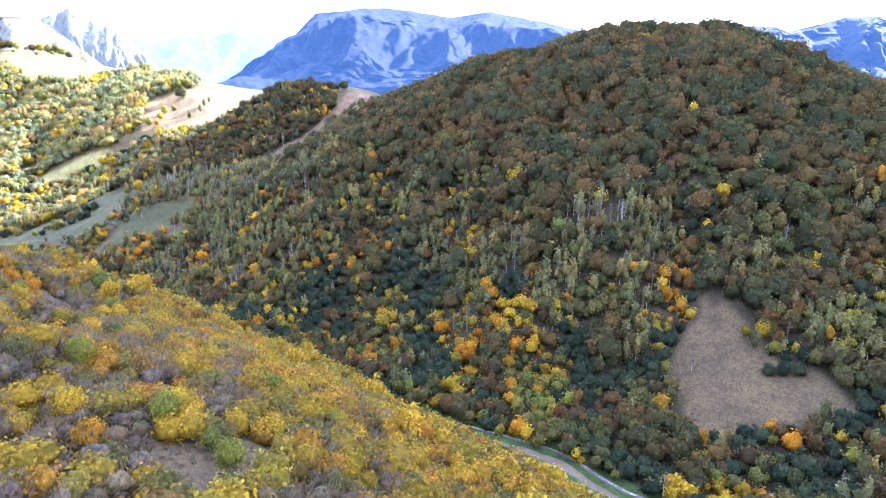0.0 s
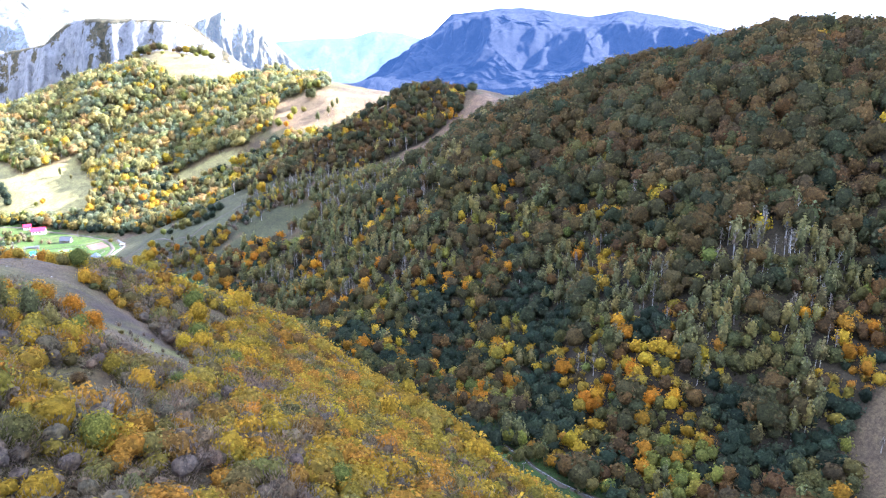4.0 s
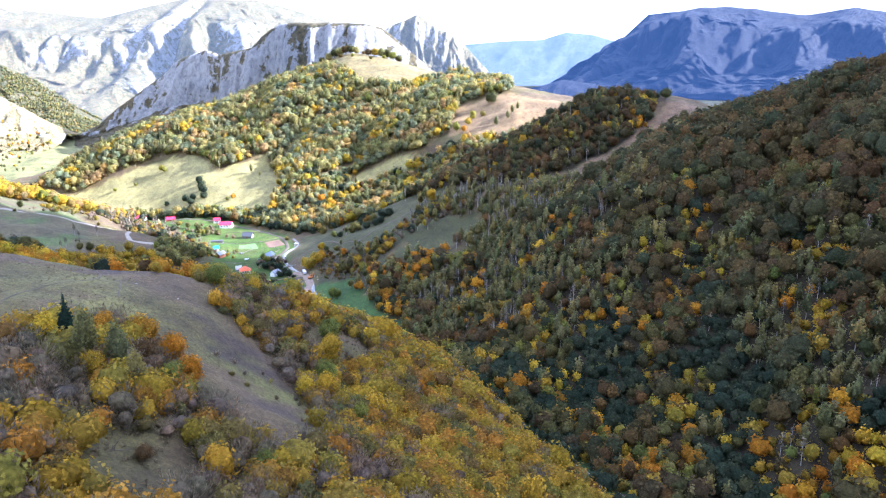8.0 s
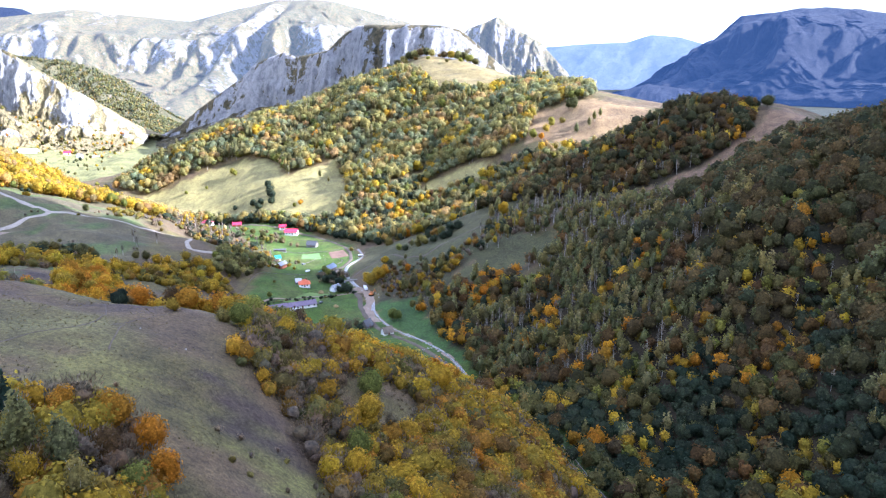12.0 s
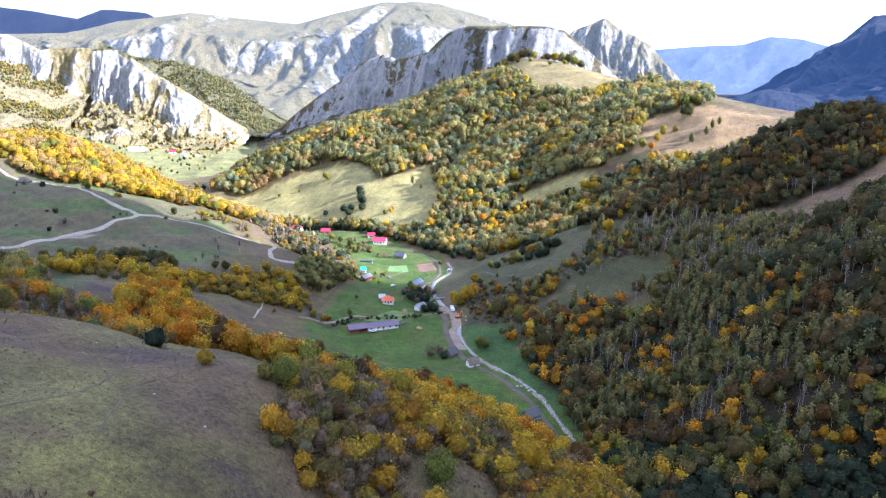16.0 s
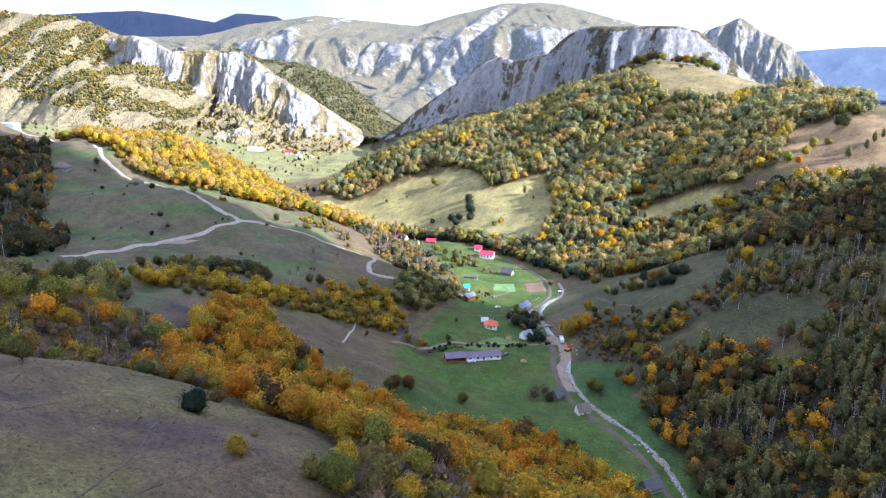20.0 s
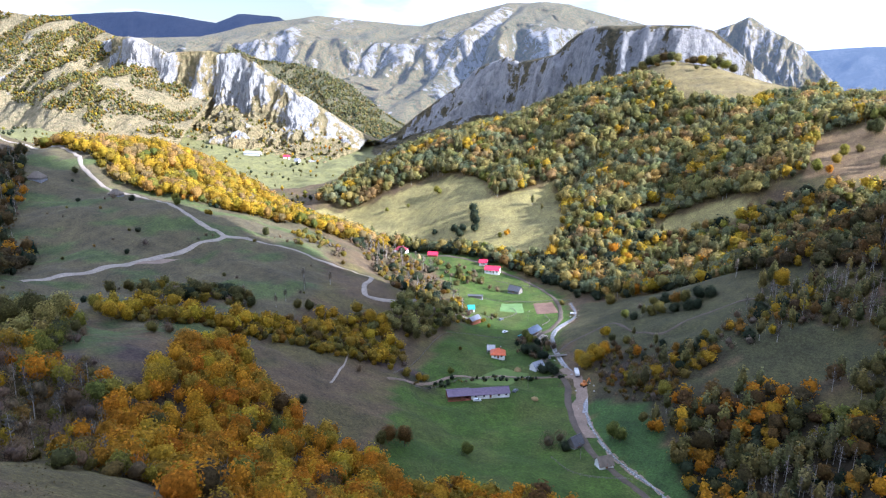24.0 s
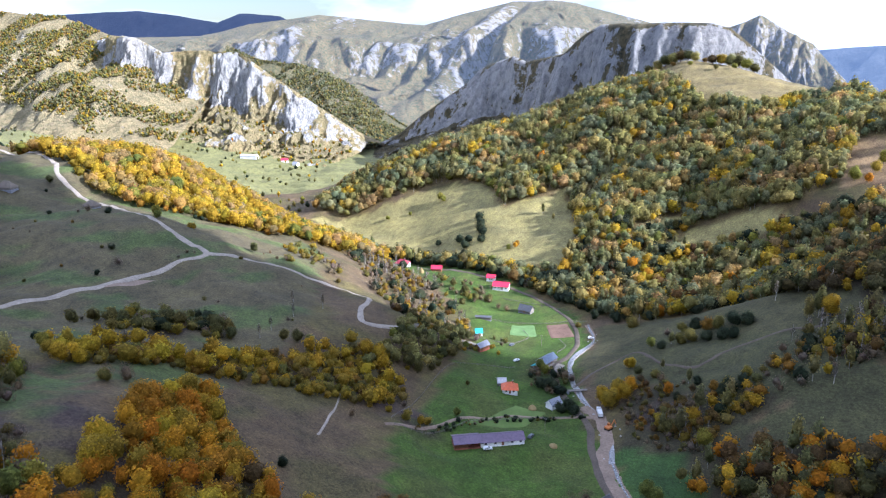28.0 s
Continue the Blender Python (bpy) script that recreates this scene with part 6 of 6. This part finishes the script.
def opening(root, kind, x, y, z, w, h, side):
    """A door or window set into a long wall (side -1 or 1) at x along it."""
    t = 0.06 * side
    if kind == "door":
        d = part("door", *box(x - w / 2, y, z, x + w / 2, y + t, z + h), PLANK, root)
        part("handle", *box(x + w * 0.3, y + t, z + h * 0.48, x + w * 0.36, y + t * 2, z + h * 0.54), R_PALE, d)
        return
    f = part("window", *join(box(x - w / 2, y, z, x + w / 2, y + t, z + 0.1), box(x - w / 2, y, z + h - 0.1, x + w / 2, y + t, z + h), box(x - w / 2, y, z + 0.1, x - w / 2 + 0.1, y + t, z + h - 0.1), box(x + w / 2 - 0.1, y, z + 0.1, x + w / 2, y + t, z + h - 0.1)), PLANK, root)
    part("pane", *box(x - w / 2 + 0.1, y, z + 0.1, x + w / 2 - 0.1, y + t * 0.4, z + h - 0.1), GLASS, f)


def house(name, x, y, yaw, length, width, tall, rise, wall, roof, label, hip=False, holes=(), chimney=False, over=0.5, posts=False, category="house"):
    """A building on its own foot: walls, a pitched or hipped roof, doors, windows and a chimney. holes: (kind, along, side)."""
    root = new(name)
    ca, sa = math.cos(radians(yaw)), math.sin(radians(yaw))
    corners = [(x + ca * a - sa * b, y + sa * a + ca * b) for a in (-length / 2, length / 2) for b in (-width / 2, width / 2)]
    high, least = max(float(on_land(cx, cy)) for cx, cy in corners), min(float(on_land(cx, cy)) for cx, cy in corners)
    z = least + 0.6 * (high - least)
    low = least - z - 0.4
    root.matrix_world = pose(x, y, z + 0.1, 0, 0, yaw)
    l, w = length / 2, width / 2
    part("foundation", *box(-l - 0.08, -w - 0.08, low, l + 0.08, w + 0.08, 0.25), BRICKS if wall == PLANK else WHITE if wall == WHITE else R_GREY, root)
    gable = 0 if hip else rise
    v = [(sx * l, sy * w, h) for sx in (-1, 1) for sy in (-1, 1) for h in (0.25, tall)] + [(-l, 0, tall + gable), (l, 0, tall + gable)]
    if posts:
        for px in np.linspace(-l + 0.15, l - 0.15, 5):
            part("post", *box(px - 0.12, -w, 0.25, px + 0.12, -w + 0.24, tall), PLANK, root)
        part("wall", *join(box(-l, w - 0.2, 0.25, l, w, tall), box(-l, -w + 0.3, 0.25, -l + 0.2, w - 0.2, tall), box(l - 0.2, -w + 0.3, 0.25, l, w - 0.2, tall), box(-l + 0.2, -w + 0.3, 0.25, l * 0.1, -w + 0.5, tall * 0.62)), wall, root)
    elif hip:
        part("wall", v[:8], [(0, 1, 3, 2), (4, 6, 7, 5), (0, 4, 5, 1), (2, 3, 7, 6), (1, 5, 7, 3)], wall, root)
    else:
        part("wall", v, [(0, 1, 8, 3, 2), (4, 6, 7, 9, 5), (0, 4, 5, 1), (2, 3, 7, 6), (1, 5, 9, 8), (3, 8, 9, 7)], wall, root)
    e, t, drop = over, 0.14, rise * over / w
    if hip:
        m = max(0.3, l - w)
        lo = [(-l - e, -w - e, tall - drop), (l + e, -w - e, tall - drop), (l + e, w + e, tall - drop), (-l - e, w + e, tall - drop)]
        rv = lo + [(-m, 0, tall + rise), (m, 0, tall + rise)] + [(a, b, c + t) for a, b, c in lo] + [(-m, 0, tall + rise + t), (m, 0, tall + rise + t)]
        part("roof", rv, [(6, 7, 11, 10), (7, 8, 11), (8, 9, 10, 11), (9, 6, 10), (0, 1, 7, 6), (1, 2, 8, 7), (2, 3, 9, 8), (3, 0, 6, 9), (0, 4, 5, 1), (1, 5, 2), (2, 5, 4, 3), (3, 4, 0)], roof, root)
    else:
        for sy in (-1, 1):
            a, b = (sy * (w + e), tall - drop), (0.0, tall + rise)
            rv = [(sx * (l + e), py, pz + dz) for sx in (-1, 1) for (py, pz) in (a, b) for dz in (0.02, t)]
            part("roof", rv, [(0, 1, 3, 2), (4, 6, 7, 5), (0, 4, 5, 1), (2, 3, 7, 6), (0, 2, 6, 4), (1, 5, 7, 3)], roof, root)
        part("ridge_cap", *box(-l - e, -0.15, tall + rise + 0.08, l + e, 0.15, tall + rise + 0.2), roof, root)
    if chimney:
        c = part("chimney", *box(l * 0.3, -0.3, tall + rise * 0.4, l * 0.3 + 0.6, 0.3, tall + rise + 0.9), BRICKS, root)
        part("chimney_cap", *box(l * 0.3 - 0.1, -0.4, tall + rise + 0.9, l * 0.3 + 0.7, 0.4, tall + rise + 1.0), R_GREY, c)
    for kind, along, side in holes:
        opening(root, kind, along, side * w, 0.3 if kind == "door" else 1.1, 1.1, 2.0 if kind == "door" else 1.1, side)
    return tagged(root, label, category)


WD, W2 = ("window", -1, -1), ("window", 1, -1)
bx, by, byaw = -126, 579.3, 31.8
cb, sb = math.cos(radians(byaw)), math.sin(radians(byaw))


def along_barn(a, b):
    return bx + cb * a - sb * b, by + sb * a + cb * b


house("open_shed", *along_barn(6.0, 4.2), byaw, 12, 8.6, 2.9, 1.8, PLANK, R_PLUM, "brown plank shed with plum metal roof, open in front", posts=True, category="shed")
house("stable", *along_barn(22.7, 4.4), byaw, 20.6, 8.0, 2.4, 1.9, WHITE, R_PLUM, "long white stable with plum metal roof", holes=[("window", a, -1) for a in (-8, -3.5, 4.5, 8.5)] + [("door", 0, -1)], category="barn")
house("farmhouse", -124, 655, 20, 8.2, 7.2, 2.9, 2.7, WHITE, R_ORANGE, "small white house with orange tiled hipped roof", True, [("window", -2, -1), ("window", 2, -1), ("door", 0, -1)], True, 0.7)
house("hay_shed", -131, 662, 20, 4.5, 4, 2.2, 2.0, OLDWOOD, R_PALE, "little grey shed with pale metal roof behind a house", category="shed")
house("gabled_shed", -97, 647, 60, 7, 5, 2.3, 2.3, WHITE, R_GREY, "white shed with grey metal gable roof", holes=[("door", 1.5, -1)], category="shed")
house("long_shed", -116, 703, 72, 13, 7, 2.6, 2.2, OLDWOOD, R_BLUE, "large plank shed with weathered slate-blue roof", holes=[("door", 0, -1), ("door", -4, 1)], category="shed")
house("teal_lean_to", -119, 692.5, 72, 5, 4.6, 2.2, 0.9, OLDWOOD, R_TEAL, "lean-to shed with bright teal roof", category="shed")
house("village_house", -193, 846, 8, 13, 8, 3.0, 2.8, WHITE, R_RED, "white house with crimson metal roof", holes=[("window", -4.5, -1), ("window", -1.5, -1), ("door", 1.5, -1), ("window", 4.5, -1)], chimney=True)
house("village_annex", -206, 858, 8, 7, 6, 2.8, 2.2, WHITE, R_RED, "small white annex with crimson roof", holes=[WD, W2])
house("old_barn", -158, 801, -12, 10, 6.5, 2.6, 3.2, OLDWOOD, R_DARK, "old plank barn with dark grey roof", holes=[("door", 0, -1)], category="barn")
house("black_shed", -178, 761, 14, 11, 3.2, 2.4, 0.5, OLDWOOD, R_DARK, "low black storage shed in a meadow", category="shed")
house("teal_hut", -170, 730, 30, 4.4, 4, 2.4, 2.2, WHITE, R_TEAL, "small white hut with teal roof", holes=[("door", 0, -1)], category="hut")
house("brown_shed", -159, 706, 70, 9, 5, 2.6, 1.9, PLANK, R_GREY, "brown plank shed with rusty grey roof", holes=[("door", 0, 1)], category="shed")
house("upper_house", -294, 866, 5, 12, 8, 2.9, 2.9, WHITE, plain("maroon_tiles", (0.3, 0.05, 0.07), 0.6, 2), "white house with maroon roof at the wood's edge", True, [WD, W2], True)
house("red_barn", -260, 866, 15, 9, 5.5, 2.4, 2.3, PLANK, R_RED, "plank barn with red roof", category="barn")
house("stream_hut", -39, 547, 38, 6.4, 5.0, 2.0, 3.0, WHITE, THATCH, "white hut with steep weathered grey roof beside a stream", holes=[("door", 0, -1)], category="hut")
house("dark_hut", -55, 562, 60, 6, 5, 2.0, 3.2, OLDWOOD, R_DARK, "small hut with steep dark roof near the stream", holes=[("door", 0, -1)], category="hut")
house("field_shed", 1, 487, 50, 8, 5.4, 2.0, 2.8, OLDWOOD, R_DARK, "dark plank shed with steep dark roof", category="shed")
house("slope_cottage", -367, 502, 20, 9, 7, 2.3, 2.9, WHITE, R_GREY, "white cottage with grey roof below trees", True, [WD, ("door", 1, -1)], category="cottage")
house("thatched_barn", -526, 668, 15, 12, 8, 2.2, 4.2, OLDWOOD, THATCH, "old barn with thick grey thatched roof", True, category="barn")
house("thatched_shed", -457, 682, 10, 10, 6.5, 2.0, 3.2, OLDWOOD, THATCH, "plank shed with grey thatched roof by the road", True, category="shed")
house("hill_house", -721, 771, 5, 16, 8, 3.4, 1.4, WHITE, R_PALE, "long white house with pale flat roof on a hill", category="house")
house("far_barn", -803, 1306, 12, 30, 10, 4.0, 2.4, WHITE, R_PALE, "long white barn on far pastures", category="barn")
house("far_house", -748, 1330, 30, 11, 8, 3.2, 3, WHITE, R_RED, "far white house with red roof", category="house")
house("far_cottage", -720, 1322, 0, 9, 8, 3.2, 3, WHITE, R_GREY, "far white cottage with grey roof", category="house")


# ---- small things of the farms ----
def haystack(x, y, tall, wide):
    n, rings = 14, 7
    v = []
    for j in range(rings):
        h = j / (rings - 1)
        r = wide * (0.9 + 0.3 * h - 1.15 * h * h) if j < rings - 1 else 0.05
        v += [(r * math.cos(2 * math.pi * i / n) * (1 + 0.08 * math.sin(5 * i + j)), r * math.sin(2 * math.pi * i / n), tall * h) for i in range(n)]
    f = [(j * n + i, j * n + (i + 1) % n, (j + 1) * n + (i + 1) % n, (j + 1) * n + i) for j in range(rings - 1) for i in range(n)]
    root = new("haystack")
    root.matrix_world = pose(x, y, float(on_land(x, y)) - 0.1)
    part("hay", v, f, HAY, root)
    part("pole", *box(-0.06, -0.06, tall - 0.6, 0.06, 0.06, tall + 0.7), OLDWOOD, root)
    return tagged(root, "conical brown haystack round a wooden pole", "haystack", "haystacks")


HAY = plain("hay", (0.3, 0.22, 0.1), 0.95, 4)
# the last two stand in for a dark pile and a heap near the barn
for hx, hy, ht, hw in ((-268, 851, 5, 2.2), (-107, 641, 2.6, 2.4), (-86, 603, 1.8, 2.2)):
    haystack(hx, hy, ht, hw)


def lathe(r, w, n=14):
    v = [(r * math.cos(2 * math.pi * i / n), s * w / 2, r * math.sin(2 * math.pi * i / n)) for s in (-1, 1) for i in range(n)]
    return v, [(i, (i + 1) % n, n + (i + 1) % n, n + i) for i in range(n)] + [tuple(range(n - 1, -1, -1)), tuple(range(n, 2 * n))]


RUBBER, CHROME, LAMP = plain("rubber", (0.03, 0.03, 0.03), 0.9), plain("rim_metal", (0.4, 0.4, 0.42), 0.4), plain("lamp_glass", (0.6, 0.6, 0.55), 0.2)


def car(x, y, yaw, paint, label, long=4.2):
    root = new("car")
    h = long / 2
    side = [(-h, 0.35), (-h, 0.85), (-h * 0.92, 0.95), (-h * 0.72, 1.42), (h * 0.12, 1.45), (h * 0.45, 0.98), (h * 0.95, 0.85), (h, 0.6), (h, 0.35)]
    n = len(side)
    v = [(a, s * (0.84 if b < 1.2 else 0.66), b) for s in (-1, 1) for a, b in side]
    part("body", v, [(i, (i + 1) % n, n + (i + 1) % n, n + i) for i in range(n)] + [tuple(range(n - 1, -1, -1)), tuple(range(n, 2 * n))], paint, root)
    for s in (-1, 1):
        part("side_window", *box(-h * 0.66, s * 0.7, 0.98, h * 0.24, s * 0.8, 1.34), GLASS, root)
        part("headlight", *box(h - 0.08, s * 0.6 - 0.15, 0.62, h + 0.02, s * 0.6 + 0.15, 0.78), LAMP, root)
        for wx in (-h * 0.62, h * 0.62):
            wheel = part("wheel", [(a + wx, b + s * 0.76, c + 0.32) for a, b, c in lathe(0.32, 0.2)[0]], lathe(0.32, 0.2)[1], RUBBER, root)
            part("rim", [(a + wx, b + s * 0.78, c + 0.32) for a, b, c in lathe(0.19, 0.2)[0]], lathe(0.19, 0.2)[1], CHROME, wheel)
    part("windscreen", [(h * 0.16, -0.62, 1.4), (h * 0.16, 0.62, 1.4), (h * 0.44, 0.72, 1.02), (h * 0.44, -0.72, 1.02), (h * 0.19, -0.62, 1.42), (h * 0.19, 0.62, 1.42), (h * 0.48, 0.72, 1.03), (h * 0.48, -0.72, 1.03)],
         [(0, 1, 2, 3), (4, 7, 6, 5), (0, 4, 5, 1), (1, 5, 6, 2), (2, 6, 7, 3), (3, 7, 4, 0)], GLASS, root)
    root.matrix_world = pose(x, y, float(on_land(x, y)) + 0.35, 0, 0, yaw)
    return tagged(root, label, "car", "parked cars")


CARWHITE, CARDARK, MACHINE = plain("white_paint", (0.78, 0.78, 0.78), 0.3), plain("grey_paint", (0.12, 0.13, 0.15), 0.3), plain("orange_paint", (0.55, 0.2, 0.06), 0.5)
car(*along_barn(15, -2.2), byaw, CARWHITE, "white car parked before a stable")
car(-100, 757, 25, CARWHITE, "white car parked on grass by the stream")
car(-134, 700, 60, CARWHITE, "white car parked in a farm meadow")
car(-253, 818, 10, CARWHITE, "white car parked on the upper meadow")
car(-146, 728, 70, CARDARK, "dark grey car beside a garden")
car(*along_barn(37.5, 5.5), 80, CARDARK, "dark car parked past the stable")


def truck(x, y, yaw):
    root = new("truck")
    part("cab", *box(2.2, -1.1, 0.7, 3.9, 1.1, 2.7), CARWHITE, root)
    part("cargo_box", *box(-3.6, -1.15, 1.0, 2.0, 1.15, 2.5), CARWHITE, root)
    part("frame", *box(-3.6, -0.5, 0.6, 3.8, 0.5, 0.98), CARDARK, root)
    part("windscreen", *box(3.88, -0.95, 1.7, 3.95, 0.95, 2.5), GLASS, root)
    for wx in (-2.6, -1.4, 2.9):
        for s in (-1, 1):
            wheel = part("wheel", [(a + wx, b + s * 0.95, c + 0.48) for a, b, c in lathe(0.48, 0.3)[0]], lathe(0.48, 0.3)[1], RUBBER, root)
            part("rim", [(a + wx, b + s * 0.98, c + 0.48) for a, b, c in lathe(0.26, 0.28)[0]], lathe(0.26, 0.28)[1], CHROME, wheel)
    root.matrix_world = pose(x, y, float(on_land(x, y)) + 0.4, 0, 0, yaw)
    return tagged(root, "white truck parked on the gravel by the stream", "truck")


truck(-72, 642, 110)


def excavator(x, y, yaw):
    root = new("excavator")
    for s in (-1, 1):
        part("track", *box(-1.7, s * 1.0 - 0.3, 0, 1.7, s * 1.0 + 0.3, 0.8), RUBBER, root)
    part("turntable", *box(-0.8, -0.7, 0.6, 0.8, 0.7, 1.0), CARDARK, root)
    part("body", *box(-1.9, -1.2, 1.0, 1.2, 1.2, 1.9), MACHINE, root)
    cab = part("cab", *box(0.1, 0.2, 1.9, 1.3, 1.2, 3.0), MACHINE, root)
    part("window", *box(1.28, 0.3, 2.1, 1.34, 1.1, 2.9), GLASS, cab)
    boom = [(1.2, -0.5, 1.5), (1.2, -0.1, 1.5), (3.4, -0.1, 4.1), (3.4, -0.5, 4.1), (1.2, -0.5, 1.95), (1.2, -0.1, 1.95), (3.4, -0.1, 4.5), (3.4, -0.5, 4.5)]
    part("boom", boom, [(0, 3, 2, 1), (4, 5, 6, 7), (0, 1, 5, 4), (1, 2, 6, 5), (2, 3, 7, 6), (3, 0, 4, 7)], MACHINE, root)
    arm = [(3.2, -0.45, 4.3), (3.2, -0.15, 4.3), (4.7, -0.15, 1.4), (4.7, -0.45, 1.4), (3.6, -0.45, 4.4), (3.6, -0.15, 4.4), (5.0, -0.15, 1.5), (5.0, -0.45, 1.5)]
    part("arm", arm, [(0, 3, 2, 1), (4, 5, 6, 7), (0, 1, 5, 4), (1, 2, 6, 5), (2, 3, 7, 6), (3, 0, 4, 7)], MACHINE, root)
    part("bucket", *box(4.3, -0.7, 0.5, 5.2, 0.1, 1.4), CARDARK, root)
    root.matrix_world = pose(x, y, float(on_land(x, y)) + 0.4, 0, 0, yaw)
    return tagged(root, "orange excavator standing on the gravel works", "excavator")


excavator(-65, 629, 60)


def bridge(x, y, yaw, span):
    root = new("foot_bridge")
    part("deck", *box(-span / 2, -1.1, 0.75, span / 2, 1.1, 0.95), OLDWOOD, root)
    for s in (-1, 1):
        part("beam", *box(-span / 2, s * 0.8 - 0.15, 0.45, span / 2, s * 0.8 + 0.15, 0.75), OLDWOOD, root)
        part("handrail", *box(-span / 2, s * 1.05 - 0.05, 1.75, span / 2, s * 1.05 + 0.05, 1.85), OLDWOOD, root)
        part("abutment", *box(s * span / 2 - 0.5, -1.3, -1.2, s * span / 2 + 0.5, 1.3, 0.6), R_GREY, root)
        for px in np.linspace(-span / 2 + 0.2, span / 2 - 0.2, 4):
            part("post", *box(px - 0.06, s * 1.05 - 0.06, 0.95, px + 0.06, s * 1.05 + 0.06, 1.75), OLDWOOD, root)
    root.matrix_world = pose(x, y, float(on_land(x, y)) + 0.4, 0, 0, yaw)
    return tagged(root, "small plank bridge over a stream", "bridge")


bridge(-88, 667, 30, 13)


def pole(x, y, tall=8.0):
    root = new("utility_pole")
    v = []
    for h, r in ((-0.5, 0.14), (tall, 0.09)):
        v += [(r * math.cos(2 * math.pi * i / 8), r * math.sin(2 * math.pi * i / 8), h) for i in range(8)]
    part("mast", v, [(i, (i + 1) % 8, 8 + (i + 1) % 8, 8 + i) for i in range(8)] + [tuple(range(8, 16))], OLDWOOD, root)
    part("crossarm", *box(-0.8, -0.06, tall - 0.6, 0.8, 0.06, tall - 0.45), OLDWOOD, root)
    for px in (-0.65, 0.65):
        part("insulator", *box(px - 0.05, -0.05, tall - 0.45, px + 0.05, 0.05, tall - 0.25), WHITE, root)
    root.matrix_world = pose(x, y, float(on_land(x, y)))
    return tagged(root, "weathered wooden utility pole beside the road", "utility pole", "utility poles")


POLES = [(108, 250), (62, 358), (26, 428), (-10, 500), (-50, 550), (-94, 618), (-130, 651), (-128, 735), (-150, 815), (-200, 838), (-285, 860)]
for px, py in POLES:
    pole(px, py)


def fence(pts, label, gap=3.0, tall=1.2, rails=True):
    """Posts and rails along a line, each set into the ground."""
    c = curve_points(pts, gap)
    root = new("fence")
    z = on_land(c[:, 0], c[:, 1])
    root.matrix_world = Matrix.Identity(4)
    for (px, py), pz in zip(c, z):
        part("post", *box(px - 0.07, py - 0.07, pz - 0.4, px + 0.07, py + 0.07, pz + tall), OLDWOOD, root)
    if rails:
        for (ax, ay), (bx_, by_), za, zb in zip(c[:-1], c[1:], z[:-1], z[1:]):
            n = np.array((-(by_ - ay), bx_ - ax)) / np.hypot(bx_ - ax, by_ - ay) * 0.04
            for h in (0.55, 1.0):
                v = [(ax + s * n[0], ay + s * n[1], za + h + d) for s in (-1, 1) for d in (0, 0.12)] + [(bx_ + s * n[0], by_ + s * n[1], zb + h + d) for s in (-1, 1) for d in (0, 0.12)]
                part("rail", v, [(0, 1, 3, 2), (4, 6, 7, 5), (0, 4, 5, 1), (2, 3, 7, 6), (0, 2, 6, 4), (1, 5, 7, 3)], OLDWOOD, root)
    return tagged(root, label, "fence", "fences")


fence([(-152, 570), (-136, 592), (-116, 622), (-80, 640)], "weathered rail fence along a farm track")
fence([(-156, 575), (-160, 640), (-156, 668), (-132, 690)], "weathered rail fence round a yard")
fence([(-110, 790), (-140, 778), (-175, 770)], "low rail fence across a meadow")
fence([(-120, 750), (-112, 735), (-114, 722)], "low rail fence beside the road")
fence([(-168, 722), (-150, 728), (-140, 745), (-148, 760)], "dark rail fence round a garden")
fence([(-62, 545), (-50, 535), (-36, 536), (-26, 540)], "grey rail fence by a stream hut")
fence([(-185, 825), (-150, 818), (-128, 812)], "low rail fence below the village house")


def boulder(x, y, size, seed, mat, label, group, name="boulder"):
    rng = np.random.RandomState(seed)
    bm = bmesh.new()
    bmesh.ops.create_icosphere(bm, subdivisions=1, radius=1)
    for vt in bm.verts:
        vt.co *= rng.uniform(0.75, 1.2)
        vt.co.z *= 0.65
    me = bpy.data.meshes.new(name)
    bm.to_mesh(me)
    bm.free()
    me.materials.append(mat)
    ob = new(name, me)
    ob.matrix_world = pose(x, y, float(on_land(x, y)) + size * 0.2, 0, 0, rng.uniform(0, 360)) @ Matrix.Diagonal((size, size, size, 1))
    return tagged(ob, label, "rock", group)


RK = np.random.RandomState(77)
for k in range(24):
    s = RK.uniform(0.0, 1.0)
    c = curve_points(STREAM[6:14], 2.0)
    q = c[int(s * (len(c) - 1))] + RK.uniform(-5, 5, 2)
    boulder(q[0], q[1], RK.uniform(0.4, 1.0), 300 + k, STONES, "pale boulder on the stream bank", "stream boulders")
for k in range(7):
    boulder(RK.uniform(-110, -40), RK.uniform(235, 330), RK.uniform(0.15, 0.35), 400 + k, STONES, "pale stone lying on the bare grassy hill", "hill stones")


def fallen_tree(x, y, yaw):
    root = new("fallen_tree")
    rng = np.random.RandomState(8)
    v, f = trunk_shape(rng, "twiggy", True)
    mesh_object("trunk", v * 9, f, BARK, root)
    root.matrix_world = pose(x, y, float(on_land(x, y)) + 0.5, 78, 0, yaw)
    return tagged(root, "grey fallen tree with bare branches on grass", "dead tree")


fallen_tree(-23, 193, 70)
single_tree(-18.5, 196, "russet", 3.2, 77, "beside the fallen tree", None, 1.6)
